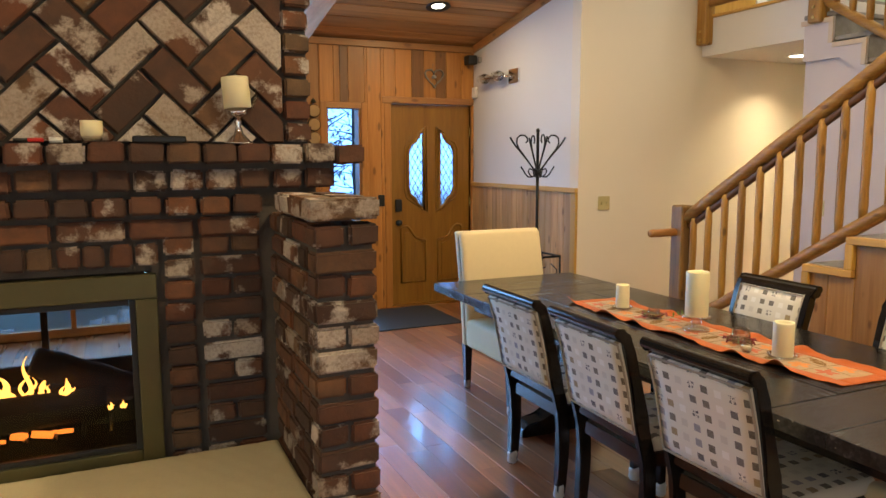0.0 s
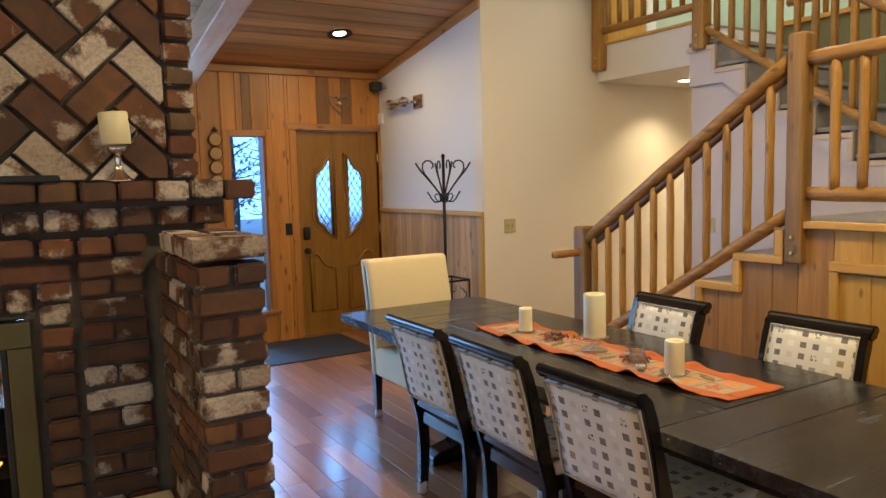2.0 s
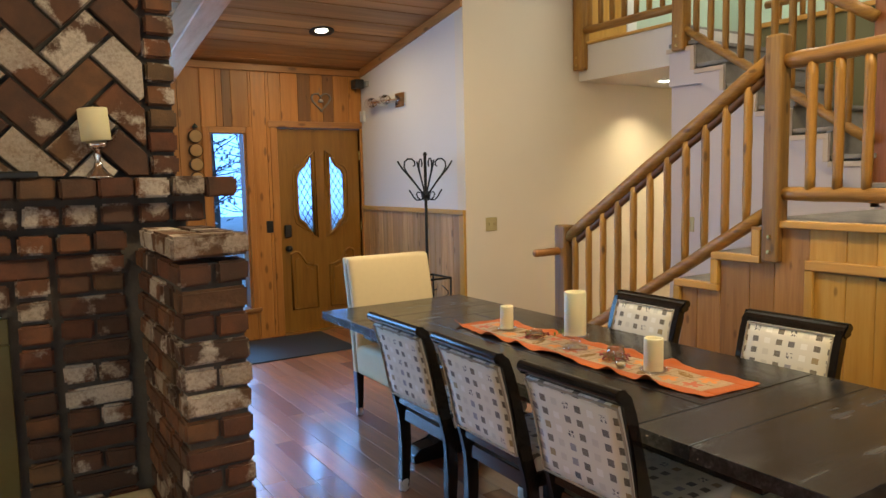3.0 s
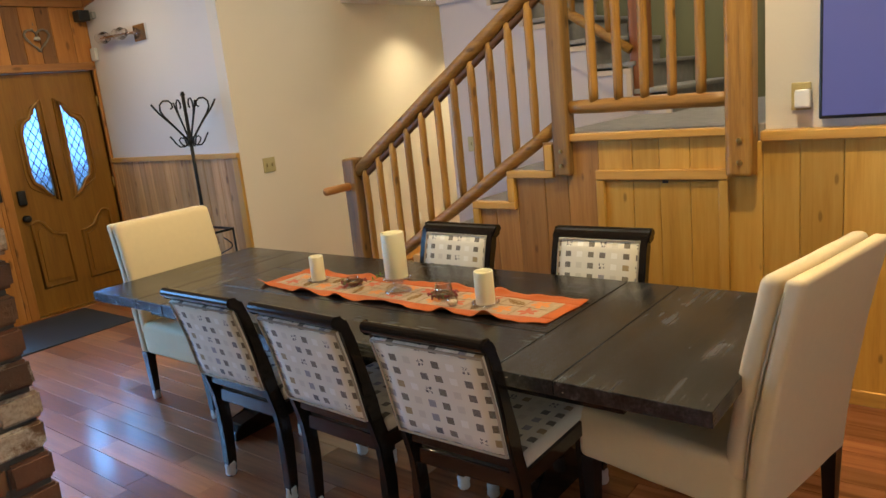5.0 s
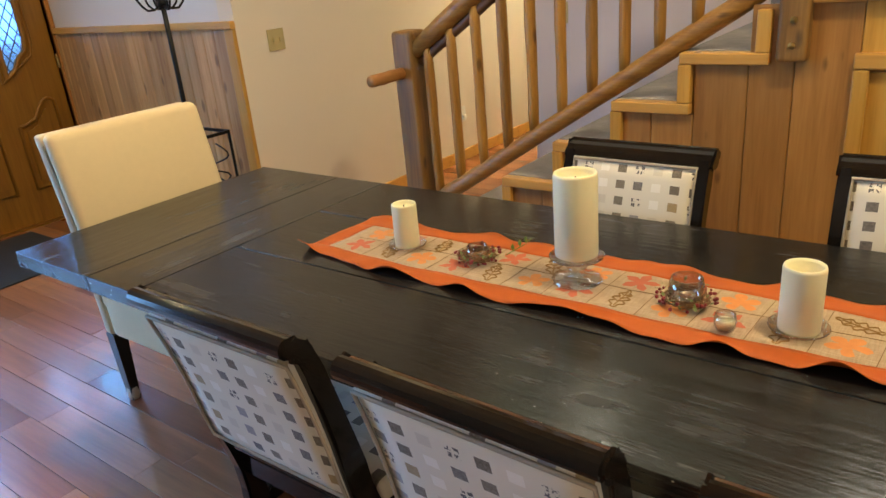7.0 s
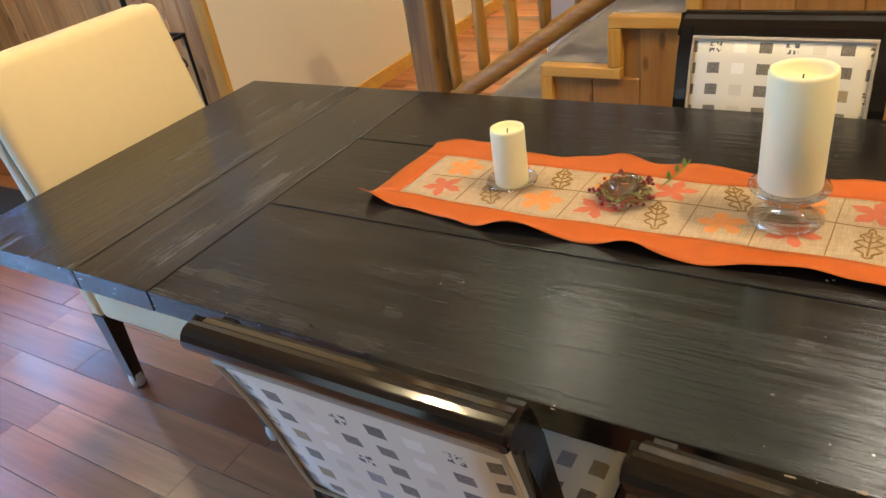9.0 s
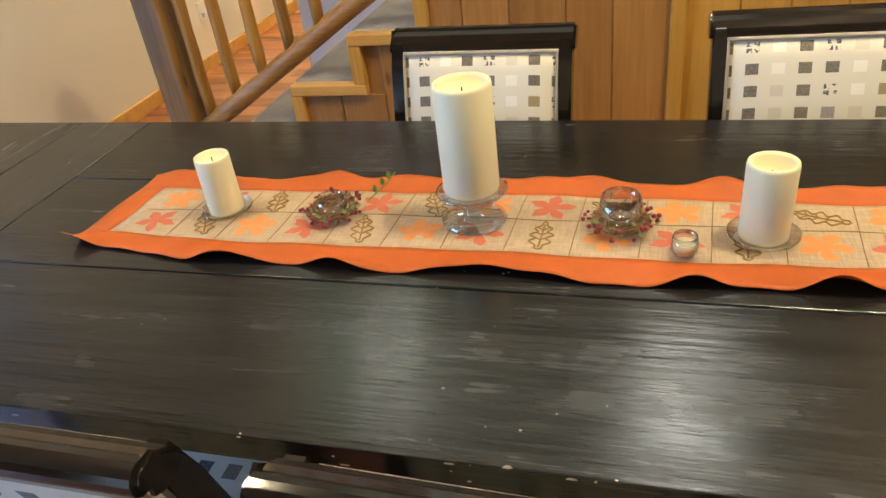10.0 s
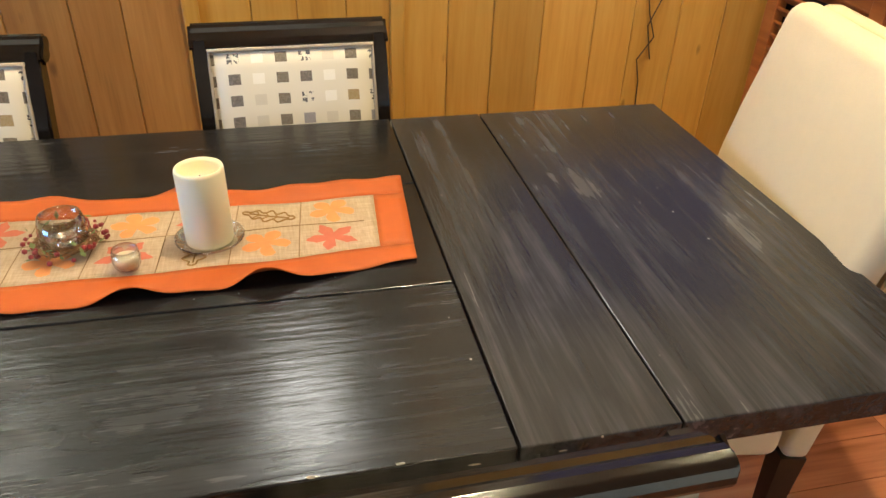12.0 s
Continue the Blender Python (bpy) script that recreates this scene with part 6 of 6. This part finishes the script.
for k in range(9):
    part("grate_bar", tube([(1.45 + 0.09 * k, FY + 0.08, 0.53), (1.45 + 0.09 * k, FY + 0.38, 0.53)], 0.008, 6), IRON, box_)
FLAME = glow("flame", (1.0, 0.50, 0.13), 9.0)
EMBER = glow("ember", (1.0, 0.26, 0.05), 4.5)
frnd = random.Random(4)
def flame(x, y, z, h, w, lean):
    """A ragged tongue of flame: flat, forked, wide at the foot."""
    bm = bmesh.new()
    for c, (dx, hh, ww) in enumerate(((0.0, 1.0, 1.0), (-0.55, 0.6, 0.7), (0.6, 0.45, 0.65))):
        pts, rad = [], []
        for i in range(9):
            f = i / 8
            pts.append((x + dx * w + lean * f * f * h + 0.10 * h * math.sin(f * 5 + c * 2 + x * 40), y + 0.006 * c, z + h * hh * f))
            rad.append(max(0.0006, w * ww * 0.5 * math.sin(math.pi * min(1, 0.3 + f * 0.7)) ** 1.1))
        tube(pts, rad, 7, bm)
    part("flame", bm, FLAME, box_, "orange gas flame", True)


for x, h, w, lean in ((1.66, 0.06, 0.030, 0.2), (1.73, 0.085, 0.032, -0.2), (1.80, 0.065, 0.034, 0.1), (1.845, 0.09, 0.026, -0.3), (1.905, 0.15, 0.016, 0.1), (1.955, 0.075, 0.015, 0.25), (2.03, 0.07, 0.022, 0.2)):
    flame(x, FY + 0.185 - (0.06 if x > 2 else 0), 0.665, h, w, lean)
for x in (2.17, 2.215):
    flame(x, FY + 0.20, 0.575, 0.03, 0.012, 0.1)
for k in range(10):
    x = 1.42 + 0.062 * k
    part("ember", log((x, FY + 0.12 + 0.02 * (k % 2), 0.538 + 0.006 * (k % 3)), (x + frnd.uniform(0.04, 0.075), FY + 0.12, 0.535 + 0.008 * (k % 2)), frnd.uniform(0.007, 0.015), 77 + k, 8, 6), EMBER, box_, "glowing ember", True)

# raised hearth and its cushion
part("hearth", box(0.9, 2.735, PY0 - 0.05, FY + 0.03, 0, 0.395), MORTAR, fire, "raised brick hearth")
pad_bm = bmesh.new()
nx, ny = 90, 40
grid = [[pad_bm.verts.new((1.2 + 1.535 * i / nx, 4.93 + 0.68 * j_ / ny, 0.452 + 0.0022 * abs(math.sin((i + j_ * 0.6) * 0.75)) - 0.02 * (max(0, 1 - min(j_, ny - j_) / 3) ** 2))) for i in range(nx + 1)] for j_ in range(ny + 1)]
for j_ in range(ny):
    for i in range(nx):
        pad_bm.faces.new((grid[j_][i], grid[j_][i + 1], grid[j_ + 1][i + 1], grid[j_ + 1][i]))
ex = bmesh.ops.extrude_face_region(pad_bm, geom=pad_bm.faces[:])
for v in ex["geom"]:
    if isinstance(v, bmesh.types.BMVert):
        v.co.z = 0.396
solid("hearth_cushion", pad_bm, plain("cream_ribbed_cloth", (0.62, 0.55, 0.36), 0.9, vary=0.1, scale=120, bump=0.3), "cream ribbed cushion lying on the raised hearth", "cushion", smooth=True)

# things on the mantel
MZ = 1.557
hold = thing("candle_holder", "chrome candle holder with leaning ivory candle on the mantel", "candle holder")
part("foot", lathe([(0, 0), (0.048, 0), (0.046, 0.005), (0.018, 0.035), (0.008, 0.06), (0.013, 0.075), (0.008, 0.09), (0.03, 0.10), (0.034, 0.105), (0.034, 0.122), (0.03, 0.122), (0, 0.118)], 28, (2.640, FY - 0.025, MZ)), CHROME, hold, "", True)
part("glass_fin", tube([(2.690, FY - 0.025, MZ + 0.125), (2.704, FY - 0.025, MZ + 0.16), (2.706, FY - 0.025, MZ + 0.20)], [0.006, 0.005, 0.003], 8), CLEAR, hold, "clear glass fin", True)
part("candle", lathe([(0, 0), (0.045, 0), (0.047, 0.003), (0.047, 0.105), (0.043, 0.109), (0.036, 0.103), (0, 0.101)], 30), WAX, hold, "ivory candle", True).matrix_basis = pose(2.640, FY - 0.025, MZ + 0.124, 0, -4, 0)
vt = thing("votive_candle", "small white candle in a glass votive on the mantel", "candle")
part("glass_cup", lathe([(0, 0), (0.03, 0), (0.033, 0.06), (0.031, 0.06), (0.028, 0.004), (0, 0.004)], 24, (2.170, FY - 0.03, MZ)), CLEAR, vt, "", True)
part("candle", lathe([(0, 0.006), (0.026, 0.006), (0.034, 0.03), (0.034, 0.072), (0, 0.07)], 24, (2.170, FY - 0.03, MZ)), WAX, vt, "", True)
rem = thing("remote_control", "black remote control lying on the mantel", "remote")
part("body", box(2.29, 2.46, FY - 0.073, FY - 0.03, MZ, MZ + 0.024, 0.006, 3), BLACK_PLASTIC, rem)
for k in range(6):
    part("button", box(2.305 + 0.024 * k, 2.318 + 0.024 * k, FY - 0.058, FY - 0.044, MZ + 0.024, MZ + 0.0255), plain("grey_button_%d" % k, (0.06, 0.06, 0.06), 0.6), rem)
li = thing("lighter", "red and black lighter lying on the mantel", "lighter")
part("body", tube([(1.985, FY - 0.03, MZ + 0.008), (2.03, FY - 0.03, MZ + 0.008)], 0.007, 8), plain("red_plastic", (0.5, 0.02, 0.02), 0.4), li, "red barrel", True)
part("tip", tube([(1.945, FY - 0.03, MZ + 0.008), (1.985, FY - 0.03, MZ + 0.008)], 0.006, 8), BLACK_PLASTIC, li, "", True)
pen = thing("white_tube", "small white tube lying on the mantel", "tube")
part("body", tube([(2.045, FY - 0.03, MZ + 0.009), (2.085, FY - 0.03, MZ + 0.009)], 0.009, 10), WHITE_PLASTIC, pen, "", True)
part("cap", tube([(2.085, FY - 0.03, MZ + 0.009), (2.10, FY - 0.03, MZ + 0.009)], 0.008, 10), BLACK_PLASTIC, pen, "", True)

# ---- outdoors through the sidelight ----
bd = solid("backdrop", box(-25, 45, 44, 44.2, -0.42, 22), glow("pale_blue_winter_sky", (0.16, 0.40, 0.95), 5.0), "pale blue winter sky beyond the trees", "backdrop", "structure")
deck = solid("porch_deck", box(1.5, 8.0, 9.95, 12.2, -0.42, -0.08), plain("grey_deck", (0.25, 0.25, 0.27), 0.8), "grey porch deck outside the door", "deck", "structure")
prail = thing("porch_railing", "white porch railing outside", "railing")
part("rail", box(1.5, 8.0, 12.06, 12.12, 0.82, 0.9), WHITE_PLASTIC, prail)
for k in range(44):
    part("baluster", box(1.6 + 0.145 * k, 1.64 + 0.145 * k, 12.07, 12.11, -0.08, 0.82), WHITE_PLASTIC, prail)
BARK = plain("frosted_bark", (0.12, 0.125, 0.14), 0.9, vary=0.4, scale=12, bump=0.8)
NEEDLE = plain("frosted_needles", (0.32, 0.40, 0.46), 0.8, vary=0.5, scale=6)
for k, (tx, ty, th) in enumerate(((3.9, 16.5, 7.0), (6.3, 18.0, 8.0), (7.9, 21.0, 9.0), (5.1, 24.0, 9.0), (9.5, 17.0, 7.0))):
    rnd = random.Random(300 + k)
    tree = thing("tree", "bare winter tree with thin branches beyond the porch", "tree", "trees outside")
    trunk = tube([(tx + rnd.uniform(-0.1, 0.1), ty, -0.42 + th * i / 6) for i in range(7)], [0.075 * (1 - i / 7.5) for i in range(7)], 8)
    part("trunk", trunk, BARK, tree, "", True)
    br = bmesh.new()
    lv = bmesh.new()
    for n_ in range(80):
        z = rnd.uniform(0.6, th - 0.6)
        a = rnd.uniform(0, 6.28)
        L = rnd.uniform(0.7, 1.9) * (1.1 - z / th * 0.6)
        p = Vector((tx, ty, z))
        pts = [p]
        d = Vector((math.cos(a), math.sin(a), rnd.uniform(0.0, 0.7))).normalized()
        for s_ in range(4):
            d = (d + Vector((rnd.uniform(-0.3, 0.3), rnd.uniform(-0.3, 0.3), rnd.uniform(-0.2, 0.25)))).normalized()
            p = p + d * L / 4
            pts.append(p)
        tube(pts, [0.016, 0.012, 0.009, 0.006, 0.003], 5, br)
        for s_ in range(12):
            c = pts[rnd.randint(1, 4)] + Vector((rnd.uniform(-0.22, 0.22), rnd.uniform(-0.22, 0.22), rnd.uniform(-0.22, 0.22)))
            e1, e2 = Vector((rnd.uniform(-1, 1), rnd.uniform(-1, 1), rnd.uniform(-1, 1))) * 0.06, Vector((rnd.uniform(-1, 1), rnd.uniform(-1, 1), rnd.uniform(-1, 1))) * 0.03
            lv.faces.new([lv.verts.new(q) for q in (c - e1, c + e2, c + e1, c - e2)])
    part("branches", br, BARK, tree)
    part("leaves", lv, NEEDLE, tree, "sparse frosted foliage")

# ---- boards and planks, each a piece ----
prnd = random.Random(11)


def piece(name, me, parent, m=None):
    ob = new(name, me)
    ob.parent = parent
    if m is not None:
        ob.matrix_basis = m
    return ob


def floor_wood():
    m = Nodes("hardwood_plank")
    v = m.coords((26, 1.4, 26), 1.0)
    g, f = m.noise(v, 1.0, 6, 0.62), m.noise(v, 4, 3)
    r = m.random()
    tone = m.ramp(r, (0.0, (0.25, 0.082, 0.034)), (0.35, (0.46, 0.17, 0.070)), (0.7, (0.62, 0.265, 0.115)), (1.0, (0.35, 0.12, 0.052)))
    col = m.mix(m.step(g, 0.35, 0.75), m.mix(0.45, tone, (0.06, 0.018, 0.010)), tone)
    m.bump(m.math("MULTIPLY_ADD", f, 0.3, m.noise(m.coords((5, 2, 5), 1.0), 1, 2)), 0.10, 0.004)
    return m.done(col, m.math("MULTIPLY_ADD", g, 0.14, 0.24), Coat_Weight=1.0, Coat_Roughness=m.math("MULTIPLY_ADD", m.random(), 0.12, 0.16), Coat_IOR=1.6)


PLANK = floor_wood()
PW = 0.121
PLEN = (0.62, 0.86, 1.1)
plank_mesh = {}
for L in PLEN:
    plank_mesh[L] = mesh_of("plank", box(-PW / 2 + 0.0012, PW / 2 - 0.0012, -L / 2 + 0.001, L / 2 - 0.001, -0.012, 0, 0.0003, 1), PLANK)
rest_v, rest_f = [], []
near = 0
x = X0
while x < X1:
    y = Y0 - prnd.uniform(0, 0.8)
    while y < DOOR_Y:
        L = prnd.choice(PLEN)
        cx, cy = x + PW / 2, y + L / 2
        if 2.95 < cx < 5.70 and 5.2 < cy < DOOR_Y - 0.2 and near < 300:
            piece("plank", plank_mesh[L], floor_ob, pose(cx, cy, prnd.uniform(-0.0006, 0.0), prnd.uniform(-0.08, 0.08), prnd.uniform(-0.25, 0.25), 0))
            near += 1
        else:
            n = len(rest_v)
            z = prnd.uniform(-0.0008, 0)
            xa, xb, ya, yb = x + 0.0012, x + PW - 0.0012, y + 0.001, y + L - 0.001
            rest_v += [(xa, ya, z), (xb, ya, z), (xb, yb, z), (xa, yb, z), (xa, ya, -0.012), (xb, ya, -0.012), (xb, yb, -0.012), (xa, yb, -0.012)]
            rest_f += [(n, n + 1, n + 2, n + 3), (n, n + 4, n + 5, n + 1), (n + 1, n + 5, n + 6, n + 2), (n + 2, n + 6, n + 7, n + 3), (n + 3, n + 7, n + 4, n)]
        y += L
    x += PW
rest = bpy.data.meshes.new("planks")
rest.from_pydata(rest_v, [], rest_f)
rest.materials.append(island_wood("hardwood_planks_far", (0.19, 0.063, 0.026), (0.37, 0.14, 0.06), (0.47, 0.20, 0.09), "y", 0.25))
ro = new("planks", rest)
ro.parent = floor_ob
ro["kind"] = "stuff"

# entrance wall boards


def board_column(x0, x1, holes, z0, z1):
    cuts = sorted((h[2], h[3]) for h in holes if h[0] < x1 - 0.004 and h[1] > x0 + 0.004)
    z = z0
    for lo, hi in cuts + [(z1, z1)]:
        if lo - z > 0.02:
            yield z, min(lo, z1)
        z = hi


HOLES = [(OPEN_WIN[0] - 0.06, OPEN_WIN[1] + 0.06, OPEN_WIN[2] - 0.055, OPEN_WIN[3] + 0.058), (4.68, 5.70, -0.01, 2.11)]
DARK_PINE_Z = wood("dark_pine_upright", (0.10, 0.042, 0.014), (0.19, 0.082, 0.026), (0.26, 0.12, 0.04), "z", 0.42, vary=0.2, knots=0.7)
BOARD_EDGES = ((3.832, 0), (4.03, 0), (4.175, 0), (4.235, 1), (4.318, 0), (4.48, 0), (4.647, 0), (4.80, 0), (4.976, 1), (5.107, 0), (5.239, 1), (5.354, 0), (5.52, 0), (WEST_X, 0))
for (x, dark), (x_next, _d) in zip(BOARD_EDGES, BOARD_EDGES[1:]):
    edges = sorted({x, x_next, *[e for h in HOLES for e in h[:2] if x < e < x_next]})
    for a, b in zip(edges, edges[1:]):
        for lo, hi in board_column(a, b, HOLES, 0.0, 2.64):
            bm = box(a + 0.001, b - 0.001, DOOR_Y - 0.019 + prnd.uniform(-0.0015, 0.0015), DOOR_Y, lo, hi, 0.003, 1)
            piece("board", mesh_of("board", bm, DARK_PINE_Z if dark else PINE_Z), door_wall)

# wainscot
wain = thing("wainscot", "vertical cedar board wainscot with a pine cap", "wainscot", kind="structure")
y = HALL_Y + 0.075
while y < DOOR_Y - 0.03:
    y1 = min(y + 0.098, DOOR_Y - 0.021)
    piece("board", mesh_of("board", box(WEST_X - 0.017 + prnd.uniform(-0.001, 0.001), WEST_X, y + 0.001, y1 - 0.001, 0, 1.222, 0.003, 1), WAINS_Z), wain)
    y = y1
part("cap_rail", box(WEST_X - 0.034, WEST_X, HALL_Y - 0.004, DOOR_Y - 0.025, 1.222, 1.262, 0.005), PANEL_Y, wain)
part("corner_board", box(WEST_X - 0.026, WEST_X, HALL_Y - 0.002, HALL_Y + 0.073, 0, 1.221, 0.006), PANEL_Z, wain)

# panelling beside the stairs with a framed hatch
y = Y0
while y < nose(1):
    y1 = min(y + 0.14 + 0.05 * prnd.random(), nose(1))
    mid = (y + y1) / 2
    top = 1.236 if mid > 4.3 else 1.205
    for i in range(1, 7):
        if nose(i + 1) < mid <= nose(i):
            top = RISE * i - 0.046
    segs = [(0.0, top)]
    if y > 4.30 and y1 < 5.0:
        segs = [(0.0, 1.02), (1.075, top)]
    for lo, hi in segs:
        piece("board", mesh_of("board", box(STAIR_X + prnd.uniform(-0.001, 0.001), STAIR_X + 0.014, y + 0.001, y1 - 0.001, lo, hi, 0.003, 1), PANEL_BROWN_Z if mid > 4.99 else PANEL_Z), stair)
    y = y1
hatch = thing("storage_hatch", "framed pine storage hatch in the stair panelling", "hatch", kind="structure")
part("frame_top", box(STAIR_X - 0.022, STAIR_X, 4.305, 4.985, 1.03, 1.082, 0.006), PANEL_Y, hatch)
part("frame_side", box(STAIR_X - 0.021, STAIR_X, 4.305, 4.352, 0.06, 1.029, 0.006), PANEL_Z, hatch)
part("frame_side", box(STAIR_X - 0.021, STAIR_X, 4.938, 4.985, 0.06, 1.029, 0.006), PANEL_Z, hatch)
part("finger_notch", box(STAIR_X - 0.004, STAIR_X, 4.60, 4.63, 1.012, 1.028), BLACK_PLASTIC, hatch)
solid("baseboard", box(STAIR_X - 0.016, STAIR_X, Y0, 4.16, 0, 0.07, 0.004), PANEL_Y, "honey pine baseboard below the panelling", "baseboard", "structure")
